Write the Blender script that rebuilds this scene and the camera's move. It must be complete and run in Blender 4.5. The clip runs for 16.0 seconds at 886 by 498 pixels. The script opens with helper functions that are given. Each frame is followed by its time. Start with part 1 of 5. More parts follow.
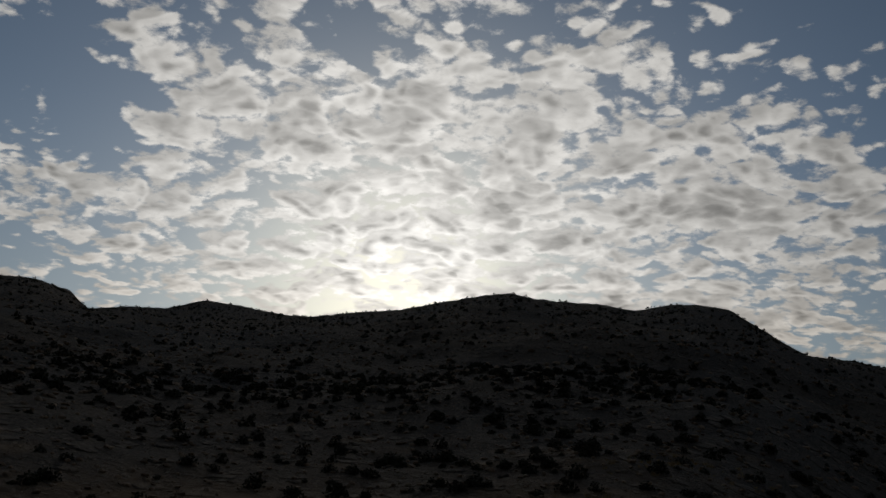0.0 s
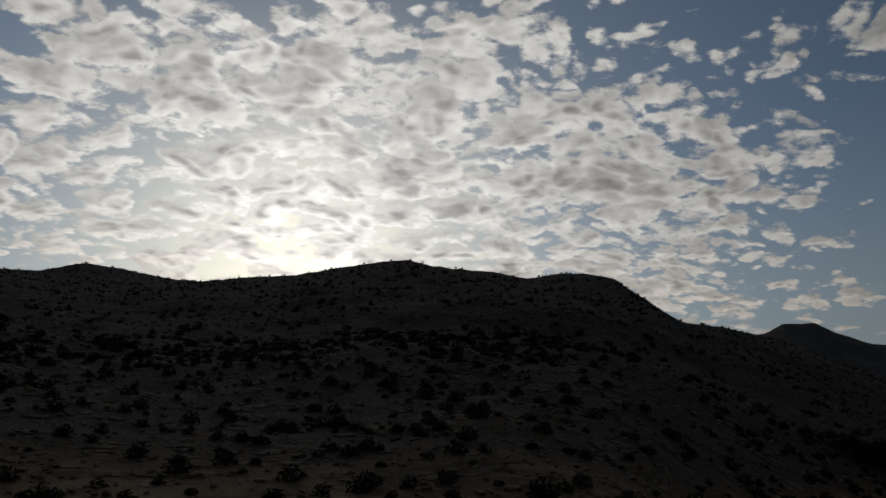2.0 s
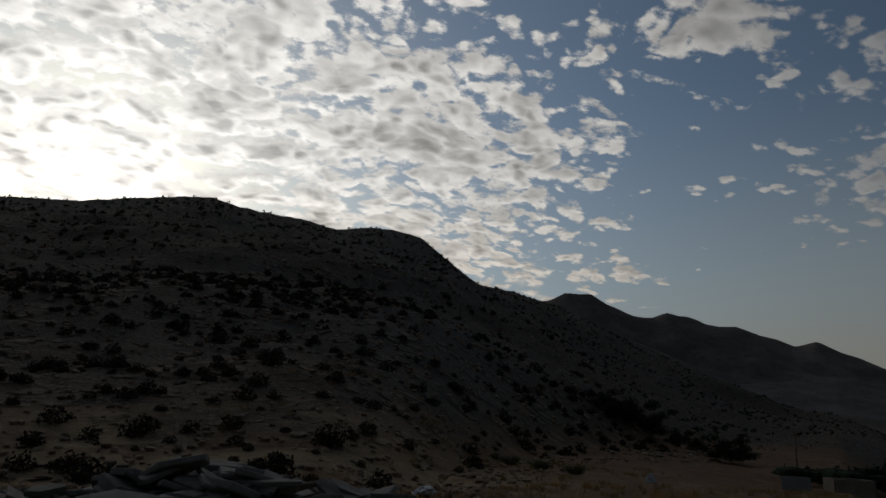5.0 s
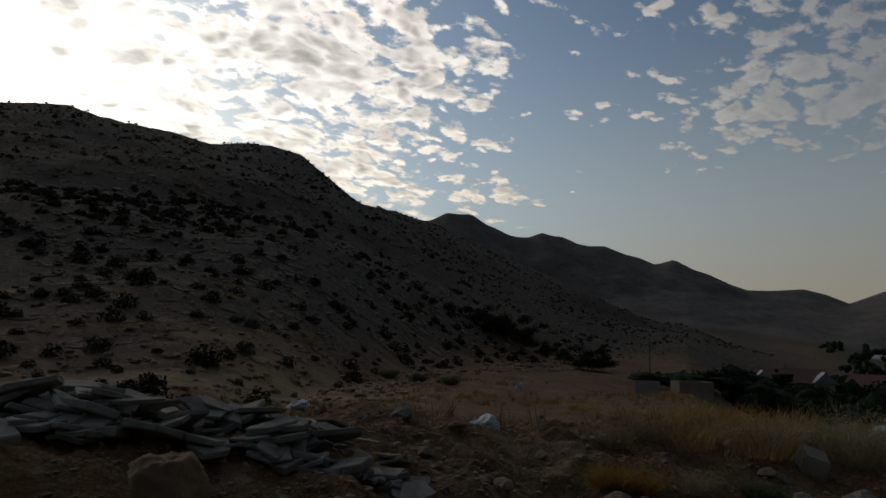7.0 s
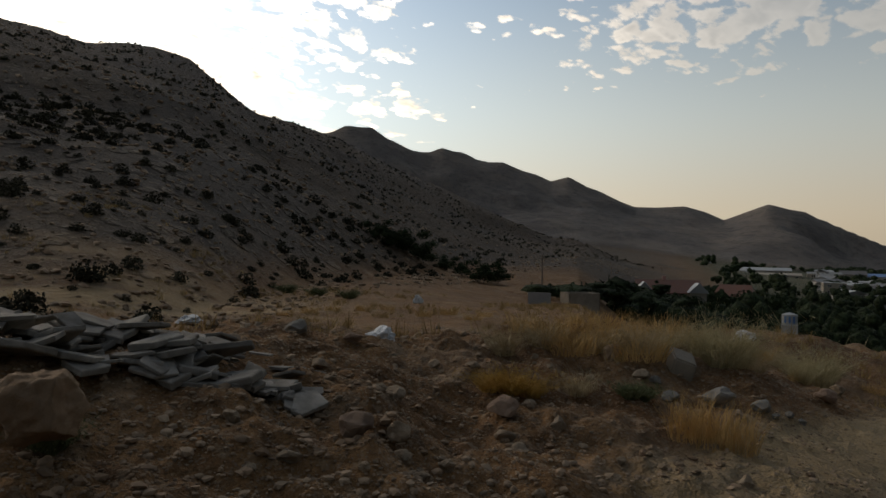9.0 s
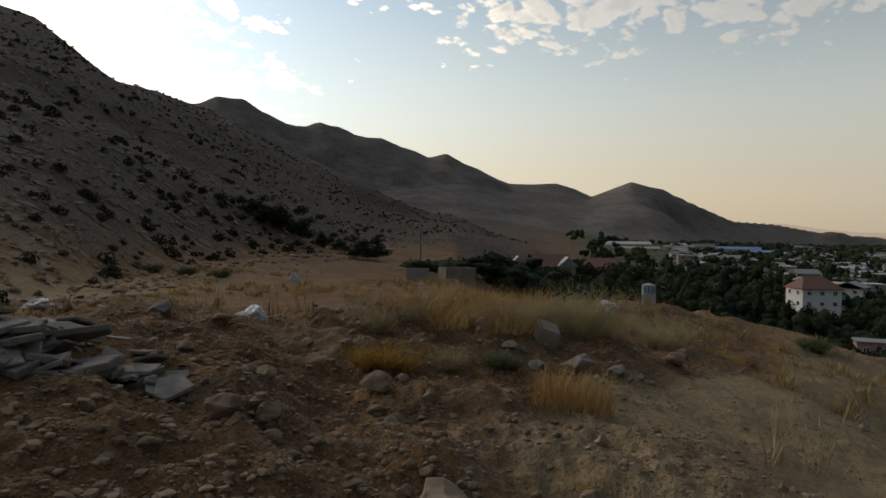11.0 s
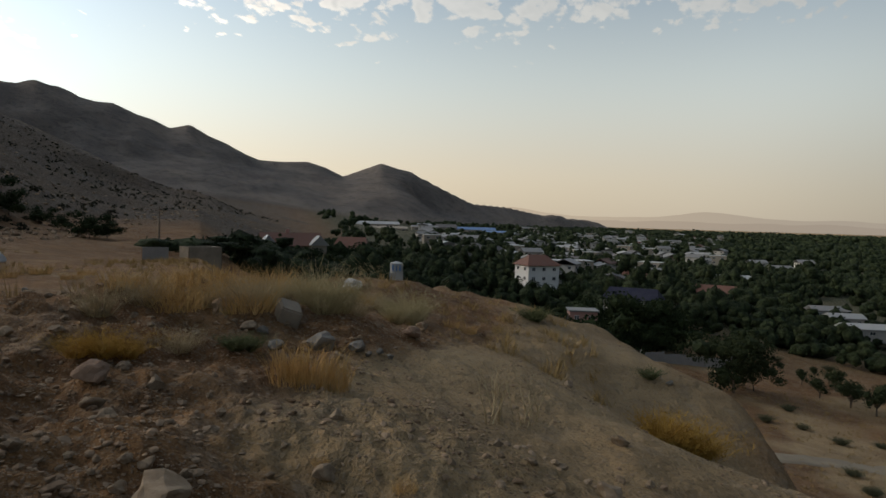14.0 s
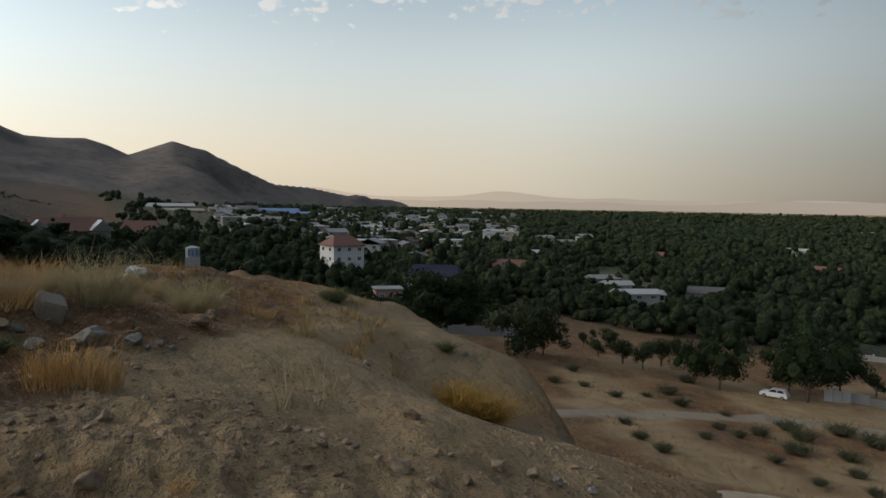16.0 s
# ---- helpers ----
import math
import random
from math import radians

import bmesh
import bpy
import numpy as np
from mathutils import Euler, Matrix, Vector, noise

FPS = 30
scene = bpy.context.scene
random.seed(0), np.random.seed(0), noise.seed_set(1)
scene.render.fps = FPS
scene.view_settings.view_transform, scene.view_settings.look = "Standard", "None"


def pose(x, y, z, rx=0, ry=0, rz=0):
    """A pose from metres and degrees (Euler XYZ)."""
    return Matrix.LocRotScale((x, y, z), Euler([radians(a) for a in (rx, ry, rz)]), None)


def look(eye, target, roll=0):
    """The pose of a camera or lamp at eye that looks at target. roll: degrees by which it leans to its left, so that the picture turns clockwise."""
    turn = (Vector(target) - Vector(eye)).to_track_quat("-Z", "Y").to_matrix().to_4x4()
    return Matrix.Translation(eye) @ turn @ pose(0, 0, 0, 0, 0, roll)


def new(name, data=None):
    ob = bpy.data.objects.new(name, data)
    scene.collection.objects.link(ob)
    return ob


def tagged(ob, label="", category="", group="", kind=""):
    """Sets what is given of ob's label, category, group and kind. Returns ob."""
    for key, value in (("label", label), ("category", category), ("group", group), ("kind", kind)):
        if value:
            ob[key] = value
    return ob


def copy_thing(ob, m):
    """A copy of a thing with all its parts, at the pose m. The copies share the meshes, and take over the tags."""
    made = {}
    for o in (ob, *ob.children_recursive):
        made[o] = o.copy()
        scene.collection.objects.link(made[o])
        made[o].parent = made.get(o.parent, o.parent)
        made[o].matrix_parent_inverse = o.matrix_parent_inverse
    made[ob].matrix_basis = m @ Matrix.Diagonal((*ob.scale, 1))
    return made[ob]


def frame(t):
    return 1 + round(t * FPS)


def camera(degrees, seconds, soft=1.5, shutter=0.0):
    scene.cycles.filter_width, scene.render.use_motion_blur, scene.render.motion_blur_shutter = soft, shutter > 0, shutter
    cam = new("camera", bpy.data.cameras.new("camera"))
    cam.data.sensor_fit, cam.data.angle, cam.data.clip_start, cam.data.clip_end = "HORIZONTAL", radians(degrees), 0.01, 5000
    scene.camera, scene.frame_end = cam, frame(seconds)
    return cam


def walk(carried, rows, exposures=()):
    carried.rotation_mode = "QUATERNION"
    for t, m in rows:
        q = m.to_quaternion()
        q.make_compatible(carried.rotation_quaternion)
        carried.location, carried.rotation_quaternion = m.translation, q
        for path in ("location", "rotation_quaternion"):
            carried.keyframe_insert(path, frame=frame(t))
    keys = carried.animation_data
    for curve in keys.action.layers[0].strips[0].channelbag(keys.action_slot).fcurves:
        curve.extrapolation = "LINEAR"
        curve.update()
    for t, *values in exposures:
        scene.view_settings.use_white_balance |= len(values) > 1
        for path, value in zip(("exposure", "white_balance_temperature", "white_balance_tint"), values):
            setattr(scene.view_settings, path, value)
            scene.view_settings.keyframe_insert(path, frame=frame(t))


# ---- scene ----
cam = camera(65.68, 16.0)
# seconds, x, y, z, then the turn about x, y, z in degrees
ROWS = [
    (0.0, -0.323, 0.309, 1.599, 109.89, -2.85, -1.03),
    (0.5, -0.313, 0.308, 1.599, 109.12, -2.64, -2.76),
    (1.0, -0.303, 0.308, 1.599, 108.64, -2.27, -4.58),
    (1.5, -0.288, 0.306, 1.599, 107.87, -1.76, -7.08),
    (2.0, -0.275, 0.304, 1.599, 107.4, -1.24, -9.47),
    (2.5, -0.269, 0.303, 1.599, 106.69, -1.2, -10.44),
    (3.0, -0.264, 0.302, 1.599, 106.33, -1.48, -11.35),
    (3.5, -0.248, 0.299, 1.599, 105.67, -1.82, -14.21),
    (4.0, -0.225, 0.292, 1.599, 105.33, -2.01, -18.31),
    (6.5, -0.144, 0.252, 1.599, 99.52, -2.06, -34.12),
    (7, -0.131, 0.24, 1.584, 97.57, -1.31, -35.86),
    (7.5, -0.112, 0.258, 1.586, 96.19, -1.79, -38.76),
    (8, -0.102, 0.258, 1.583, 94.19, -1.51, -40.21),
    (8.5, -0.092, 0.258, 1.579, 92.37, -1.71, -42.7),
    (9, -0.082, 0.248, 1.575, 90.64, -1.15, -44.18),
    (11.5, -0.072, 0.188, 1.583, 89.1, -0.59, -56.85),
    (12.0, -0.057, 0.185, 1.581, 89.48, -0.38, -59.14),
    (12.5, -0.053, 0.179, 1.579, 89.38, -1.15, -61.88),
    (13.0, -0.041, 0.164, 1.577, 88.25, -1.9, -66.26),
    (13.5, -0.026, 0.148, 1.576, 87.65, -1.76, -70.18),
    (14.0, -0.034, 0.119, 1.575, 87.5, -1.62, -74.73),
    (14.5, -0.029, 0.099, 1.578, 87.59, -1.37, -77.86),
    (15.0, -0.014, 0.067, 1.581, 87.36, -0.89, -81.56),
    (15.5, -0.009, 0.038, 1.578, 87.07, -0.57, -85.64),
    (16.0, 0.002, 0.001, 1.582, 86.22, -1.02, -90.92),
]
EXPOSURES = [(0.0, -3.1, 6600, 10), (3.5, -3.0, 6600, 10), (4.2, -2.9, 6600, 10), (6.3, -2.35, 6750, 10), (7.0, -2.05, 6900, 11),
             (8.0, -1.5, 7300, 12), (9.0, -0.95, 7750, 13), (11.5, -0.66, 7700, 12), (13.0, -0.58, 7600, 12), (16.0, -0.3, 7200, 12)]
walk(cam, [(t, pose(x, y, z, rx, ry, rz)) for t, x, y, z, rx, ry, rz in ROWS], EXPOSURES)

# ---- world, sun ----
SUN_BEARING, SUN_UP = -3.0, 16.5          # degrees, bearing clockwise from +y
SKY_STRENGTH = 0.10


def node(tree, kind, **values):
    n = tree.nodes.new(kind)
    for key, value in values.items():
        if key.startswith("in_"):
            n.inputs[int(key[3:])].default_value = value
        elif key == "operation":
            n.operation = value
        elif key == "blend_type":
            n.blend_type = value
        elif key == "data_type":
            n.data_type = value
        elif key == "interpolation_type":
            n.interpolation_type = value
        elif key == "feature":
            n.feature = value
        elif key == "attribute_name":
            n.attribute_name = value
        elif key == "noise_dimensions":
            n.noise_dimensions = value
    return n


def wire(tree, a, b, out=0, into=0):
    tree.links.new(a.outputs[out], b.inputs[into])
    return b


def calc(tree, op, a, b=None, c=None):
    """A Math node; each operand is a node (its first output) or a number."""
    n = node(tree, "ShaderNodeMath", operation=op)
    for i, v in enumerate((a, b, c)):
        if v is None:
            continue
        if isinstance(v, (int, float)):
            n.inputs[i].default_value = v
        else:
            tree.links.new(v.outputs[0] if hasattr(v, "outputs") else v, n.inputs[i])
    return n


def span(tree, value, lo, hi, a=0.0, b=1.0, smooth=True):
    n = node(tree, "ShaderNodeMapRange", in_1=lo, in_2=hi, in_3=a, in_4=b)
    n.interpolation_type = "SMOOTHSTEP" if smooth else "LINEAR"
    tree.links.new(value.outputs[0] if hasattr(value, "outputs") else value, n.inputs[0])
    return n


def blend(tree, factor, a, b, mode="MIX"):
    n = node(tree, "ShaderNodeMix", data_type="RGBA", blend_type=mode)
    for v, i in ((factor, 0), (a, 6), (b, 7)):
        if isinstance(v, (int, float)):
            n.inputs[i].default_value = v
        elif isinstance(v, tuple):
            n.inputs[i].default_value = (*v, 1) if len(v) == 3 else v
        else:
            tree.links.new(v.outputs[2] if v.bl_idname == "ShaderNodeMix" else v.outputs[0], n.inputs[i])
    return n


def bearing_vector(bearing, up):
    b, e = radians(bearing), radians(up)
    return Vector((math.sin(b) * math.cos(e), math.cos(b) * math.cos(e), math.sin(e)))


def build_world():
    world = bpy.data.worlds.new("dawn_sky")
    scene.world = world
    world.use_nodes = True
    t = world.node_tree
    t.nodes.clear()
    sky = node(t, "ShaderNodeTexSky")
    sky.sky_type, sky.sun_disc = "NISHITA", False
    sky.sun_elevation, sky.sun_rotation = radians(SUN_UP), radians(SUN_BEARING)
    sky.air_density, sky.dust_density, sky.ozone_density, sky.altitude = 1.0, 3.0, 1.0, 1500
    where = node(t, "ShaderNodeTexCoord")
    way = node(t, "ShaderNodeVectorMath", operation="NORMALIZE")
    wire(t, where, way, 0, 0)
    axes = node(t, "ShaderNodeSeparateXYZ")
    wire(t, way, axes)
    up = axes.outputs[2]
    # the cloud sheet: a curved layer overhead
    height = calc(t, "ADD", calc(t, "MAXIMUM", up, 0.0), 0.28)
    sheet = node(t, "ShaderNodeCombineXYZ")
    wire(t, calc(t, "DIVIDE", axes.outputs[0], height), sheet, 0, 0)
    wire(t, calc(t, "DIVIDE", axes.outputs[1], height), sheet, 0, 1)
    bearing = calc(t, "MULTIPLY", calc(t, "ARCTAN2", axes.outputs[0], axes.outputs[1]), 57.29578)
    elevation = calc(t, "MULTIPLY", calc(t, "ARCSINE", up), 57.29578)

    bend = node(t, "ShaderNodeTexNoise", in_2=4.5, in_3=3.0, in_4=0.55)
    wire(t, sheet, bend)
    centred = node(t, "ShaderNodeVectorMath", operation="SUBTRACT")
    centred.inputs[1].default_value = (0.5, 0.5, 0.5)
    wire(t, bend, centred, 1)
    small = node(t, "ShaderNodeVectorMath", operation="SCALE", in_3=0.22)
    wire(t, centred, small)
    bent = node(t, "ShaderNodeVectorMath", operation="ADD")
    wire(t, sheet, bent)
    wire(t, small, bent, 0, 1)

    def placed(source, stretch, turn, shift):
        m = node(t, "ShaderNodeMapping")
        m.inputs[1].default_value = shift
        m.inputs[2].default_value = (0, 0, radians(turn))
        m.inputs[3].default_value = stretch
        return wire(t, source, m)

    def noisy(scale, detail, rough, distort=0.0, stretch=(1, 1, 1), turn=0.0, shift=(0, 0, 0)):
        n = node(t, "ShaderNodeTexNoise", in_2=scale, in_3=detail, in_4=rough, in_8=distort)
        return wire(t, placed(sheet, stretch, turn, shift), n)

    def rolls(scale, stretch=(1, 1, 1), turn=0.0, shift=(0, 0, 0)):
        """Rounded cells side by side, as in a mackerel sky: high in the middle of each."""
        v = node(t, "ShaderNodeTexVoronoi", in_2=scale, feature="SMOOTH_F1")
        v.inputs["Smoothness"].default_value = 0.22
        wire(t, placed(bent, stretch, turn, shift), v)
        return span(t, v.outputs["Distance"], 0.05, 0.70, 1.0, 0.0, False)

    def bank(b, e, width, depth, weight):
        """A soft bank (or, with a negative weight, a gap) in that part of the sky."""
        i = calc(t, "DIVIDE", calc(t, "SUBTRACT", bearing, float(b)), float(width))
        j = calc(t, "DIVIDE", calc(t, "SUBTRACT", elevation, float(e)), float(depth))
        away = calc(t, "ADD", calc(t, "MULTIPLY", i, i), calc(t, "MULTIPLY", j, j))
        return span(t, away, 0.15, 1.0, weight, 0.0)

    cover = None
    for b in BANKS:
        one = bank(*b)
        cover = one if cover is None else calc(t, "ADD", cover, one)
    broad = noisy(2.4, 3, 0.5)
    puffs = rolls(10.0, (1.0, 1.3, 1), 24)
    beyond = rolls(10.0, (1.0, 1.3, 1), 24, (0.004, 0.026, 0))
    grains = rolls(22.0, (1.0, 1.25, 1), -20)
    fine = noisy(30.0, 6, 0.62, 0.3, (1.0, 1.3, 1), 30)
    lumps = noisy(9.0, 5, 0.6, 0.2, (0.8, 1.5, 1), -30)
    body = calc(t, "ADD", calc(t, "MULTIPLY", puffs, 0.42), calc(t, "MULTIPLY", grains, 0.30))
    body = calc(t, "ADD", body, calc(t, "MULTIPLY", fine, 0.62))
    body = calc(t, "ADD", body, calc(t, "MULTIPLY", lumps, 0.62))
    body = calc(t, "ADD", body, calc(t, "MULTIPLY", broad, 0.45))
    body = calc(t, "ADD", body, cover)
    mask = span(t, body, 1.10, 1.30)
    thick = span(t, body, 1.30, 1.76)
    # light towards the sun
    aim = node(t, "ShaderNodeVectorMath", operation="DOT_PRODUCT")
    aim.inputs[1].default_value = bearing_vector(SUN_BEARING, SUN_UP)
    wire(t, way, aim)
    toward = aim.outputs[1]
    near = calc(t, "MAXIMUM", toward, 0.0)
    glow = calc(t, "MULTIPLY", calc(t, "POWER", near, 130.0), 1.8)
    wide = calc(t, "ADD", calc(t, "MULTIPLY", calc(t, "POWER", near, 3.0), 2.6), calc(t, "MULTIPLY", calc(t, "POWER", near, 14.0), 1.1))
    lit = calc(t, "ADD", calc(t, "ADD", glow, wide), span(t, toward, -0.6, 0.1, 0.12, 0.95))
    # thin edges let the light through, thick middles are grey; the side towards the sun is the brighter
    shade = span(t, thick, 0, 1, 1.34, 0.58, False)
    shade = calc(t, "MULTIPLY", shade, span(t, fine, 0.36, 0.64, 0.84, 1.14, False))
    rim = span(t, calc(t, "SUBTRACT", puffs, beyond), -0.20, 0.20, 0.84, 1.20)
    modelled = calc(t, "MULTIPLY", shade, rim)
    flat = span(t, toward, 0.25, 0.85, 0.25, 1.0)
    modelled = calc(t, "ADD", calc(t, "MULTIPLY", modelled, flat), calc(t, "MULTIPLY", calc(t, "SUBTRACT", 1.0, flat), 1.15))
    value = calc(t, "MULTIPLY", lit, modelled)
    tint = blend(t, span(t, up, 0.05, 0.35), (1.0, 0.88, 0.73), (1.0, 0.985, 0.95))
    cloud = node(t, "ShaderNodeVectorMath", operation="SCALE")
    t.links.new(tint.outputs[2], cloud.inputs[0])
    t.links.new(value.outputs[0], cloud.inputs[3])
    # the clear sky behind a thin veil, brighter towards the sun
    pale = blend(t, 1.0, sky, (0.93, 1.05, 1.09), "MULTIPLY")
    gain = calc(t, "ADD", span(t, toward, -0.95, -0.1, 0.22, 1.95), calc(t, "MULTIPLY", calc(t, "POWER", near, 2.0), 2.1))
    clear = node(t, "ShaderNodeVectorMath", operation="SCALE")
    t.links.new(pale.outputs[2], clear.inputs[0])
    t.links.new(calc(t, "MULTIPLY", gain, SKY_STRENGTH).outputs[0], clear.inputs[3])
    murk = blend(t, span(t, bearing, 70, 118), (0.475, 0.42, 0.345), (0.36, 0.34, 0.31))
    murk = blend(t, span(t, up, 0.04, 0.22), murk, (0.50, 0.54, 0.51))
    murk = blend(t, span(t, up, 0.0, 0.07, 0.30, 0.0), murk, (0.30, 0.28, 0.26))
    haze = node(t, "ShaderNodeVectorMath", operation="SCALE")
    t.links.new(murk.outputs[2], haze.inputs[0])
    t.links.new(gain.outputs[0], haze.inputs[3])
    clear = blend(t, calc(t, "MULTIPLY", span(t, up, 0.0, 0.47, 0.85, 0.05), span(t, toward, 0.55, 1.0, 1.0, 0.55)), clear, haze)
    faint = calc(t, "MULTIPLY", mask, span(t, calc(t, "ADD", up, calc(t, "MULTIPLY", near, 0.12)), 0.08, 0.34, 0.0, 0.97))
    faint = calc(t, "MULTIPLY", faint, span(t, toward, 0.25, 0.8, 0.42, 1.0))
    both = blend(t, faint, clear, cloud)
    ground = blend(t, span(t, up, -0.02, 0.0), (0.10, 0.08, 0.06), both)
    back = node(t, "ShaderNodeBackground", in_1=1.0)
    t.links.new(ground.outputs[2], back.inputs[0])
    out = node(t, "ShaderNodeOutputWorld")
    wire(t, back, out)


# bearing, elevation, half-width, half-depth, weight
BANKS = [
    (0, 22, 44, 17, 0.20),
    (6, 26, 26, 12, 0.12),
    (-24, 32, 14, 7, 0.10),
    (-35, 21, 7, 5, 0.22),
    (27, 17, 17, 12, 0.14),
    (-32, 27, 8, 6, -0.30),
    (-9, 35, 8, 4, -0.22),
    (20, 19, 6, 3, -0.22),
    (31, 37, 13, 7, -0.16),
    (48, 20, 8, 11, -0.19),
    (46, 33, 10, 5, 0.12),
    (0, 37, 30, 7, 0.12),
    (58, 7, 24, 8, -0.50),
    (55, 19, 12, 4, 0.10),
    (66, 22, 9, 7, 0.13),
    (84, 19, 26, 5, 0.16),
    (98, 8, 42, 9, -0.35),
]
build_world()
sun = new("sun", bpy.data.lights.new("sun", "SUN"))
sun.data.energy, sun.data.angle, sun.data.color = 0.8, radians(24), (1.0, 0.86, 0.70)
sun.matrix_world = look(bearing_vector(SUN_BEARING, SUN_UP) * 100, (0, 0, 0))

# ---- materials ----
MATERIALS = {}


def stone_like(name, colors, scale=6.0, rough=0.9, bump=0.3, speck=0.35, islands=False, sub=0.0):
    """A rough mineral or earthen surface: two tones at a broad scale, grain and specks at a fine one."""
    if name in MATERIALS:
        return MATERIALS[name]
    m = bpy.data.materials.new(name)
    m.use_nodes = True
    t = m.node_tree
    bsdf = t.nodes["Principled BSDF"]
    where = node(t, "ShaderNodeTexCoord")
    broad = node(t, "ShaderNodeTexNoise", in_2=scale * 0.22, in_3=4.0, in_4=0.6)
    grain = node(t, "ShaderNodeTexNoise", in_2=scale * 3.1, in_3=6.0, in_4=0.7)
    wire(t, where, broad, 3)
    wire(t, where, grain, 3)
    base = blend(t, span(t, broad, 0.35, 0.65), colors[0], colors[1])
    base = blend(t, calc(t, "MULTIPLY", span(t, grain, 0.45, 0.75), speck), base, colors[2])
    info = node(t, "ShaderNodeNewGeometry" if islands else "ShaderNodeObjectInfo")
    hue = node(t, "ShaderNodeHueSaturation")
    t.links.new(span(t, info.outputs["Random Per Island" if islands else "Random"], 0, 1, 0.7, 1.25, False).outputs[0], hue.inputs[2])
    t.links.new(base.outputs[2], hue.inputs[4])
    wire(t, hue, bsdf)
    bsdf.inputs["Roughness"].default_value = rough
    bsdf.inputs["Specular IOR Level"].default_value = 0.25
    b = node(t, "ShaderNodeBump", in_0=bump, in_1=0.02)
    t.links.new(grain.outputs[0], b.inputs["Height"])
    t.links.new(b.outputs[0], bsdf.inputs["Normal"])
    MATERIALS[name] = m
    return m


def ground_material():
    """Earth: bare soil, pale dust, stony slope and field by the zones stored on the sheet, with noise at three scales."""
    m = bpy.data.materials.new("earth")
    m.use_nodes = True
    t = m.node_tree
    bsdf = t.nodes["Principled BSDF"]
    where = node(t, "ShaderNodeTexCoord")

    def rough_noise(scale, detail=5.0, rough=0.62):
        n = node(t, "ShaderNodeTexNoise", in_2=scale, in_3=detail, in_4=rough)
        wire(t, where, n, 3)
        return n
    n1, n2, n3, n4 = rough_noise(0.02), rough_noise(0.35), rough_noise(3.5, 6), rough_noise(40.0, 4, 0.7)
    zone = node(t, "ShaderNodeAttribute", attribute_name="zone")
    parts = node(t, "ShaderNodeSeparateColor")
    wire(t, zone, parts)
    lumps = []
    soil = blend(t, span(t, n2, 0.38, 0.62), (0.165, 0.082, 0.034), (0.235, 0.124, 0.054))
    soil = blend(t, span(t, n3, 0.45, 0.70), soil, (0.100, 0.049, 0.021))
    dust = blend(t, span(t, n2, 0.35, 0.65), (0.38, 0.262, 0.140), (0.29, 0.192, 0.098))
    slope = blend(t, span(t, n2, 0.40, 0.60), (0.058, 0.040, 0.026), (0.088, 0.061, 0.039))
    slope = blend(t, calc(t, "MULTIPLY", span(t, n3, 0.50, 0.66), 0.7), slope, (0.150, 0.120, 0.092))
    slope = blend(t, span(t, n1, 0.40, 0.65), slope, (0.056, 0.047, 0.041))
    field = blend(t, span(t, n1, 0.42, 0.60), (0.030, 0.040, 0.018), (0.065, 0.065, 0.033))
    streak = rough_noise(0.006, 6, 0.7)
    color = blend(t, 0.0, soil, soil)
    for i, c in enumerate((dust, slope, field)):
        mixer = blend(t, 0.0, color, c)
        t.links.new(parts.outputs[i], mixer.inputs[0])
        color = mixer
    # far range paler and greyer than the near slope: haze put into its colour
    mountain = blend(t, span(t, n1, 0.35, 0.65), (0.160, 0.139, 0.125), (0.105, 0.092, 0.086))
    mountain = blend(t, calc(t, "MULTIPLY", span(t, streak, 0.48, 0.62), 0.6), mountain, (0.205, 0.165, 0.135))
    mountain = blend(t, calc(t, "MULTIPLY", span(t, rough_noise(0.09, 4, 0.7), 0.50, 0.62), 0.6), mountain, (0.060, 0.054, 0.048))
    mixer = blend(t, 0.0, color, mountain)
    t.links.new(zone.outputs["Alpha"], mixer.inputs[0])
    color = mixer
    # stones in the earth: each cell its own tone
    for scale, amount, relief in ((48.0, 0.50, 0.2), (16.0, 0.40, 0.25), (3.2, 0.42, 0.9), (0.7, 0.35, 1.6)):
        cell = node(t, "ShaderNodeTexVoronoi", in_2=scale)
        warp = node(t, "ShaderNodeVectorMath", operation="ADD")
        bend = node(t, "ShaderNodeTexNoise", in_2=scale * 1.3, in_3=3.0)
        wire(t, where, bend, 3)
        small = node(t, "ShaderNodeVectorMath", operation="SCALE", in_3=0.9 / scale)
        wire(t, bend, small, 1)
        wire(t, where, warp, 3)
        wire(t, small, warp, 0, 1)
        wire(t, warp, cell)
        tone = node(t, "ShaderNodeSeparateColor")
        t.links.new(cell.outputs["Color"], tone.inputs[0])
        pick = calc(t, "MULTIPLY", span(t, tone.outputs[0], 0.45, 0.75), span(t, cell.outputs["Distance"], 0.50, 0.30))
        grey = blend(t, 0.6, color, (0.32, 0.25, 0.175))
        shadow = calc(t, "MULTIPLY", span(t, tone.outputs[1], 0.55, 0.85), calc(t, "MULTIPLY", span(t, cell.outputs["Distance"], 0.55, 0.10), amount if scale > 5 else 0.15))
        dark = node(t, "ShaderNodeHueSaturation", in_2=0.55)
        t.links.new(color.outputs[2], dark.inputs[4])
        color = blend(t, shadow, color, dark)
        color = blend(t, calc(t, "MULTIPLY", pick, amount), color, grey)
        lumps.append((pick if scale > 5 else calc(t, "MULTIPLY", pick, parts.outputs[1]), relief / scale * 2.0))
    grit = node(t, "ShaderNodeHueSaturation", in_2=0.42)
    t.links.new(color.outputs[2], grit.inputs[4])
    color = blend(t, calc(t, "MULTIPLY", span(t, n4, 0.46, 0.34), 0.75), color, grit)
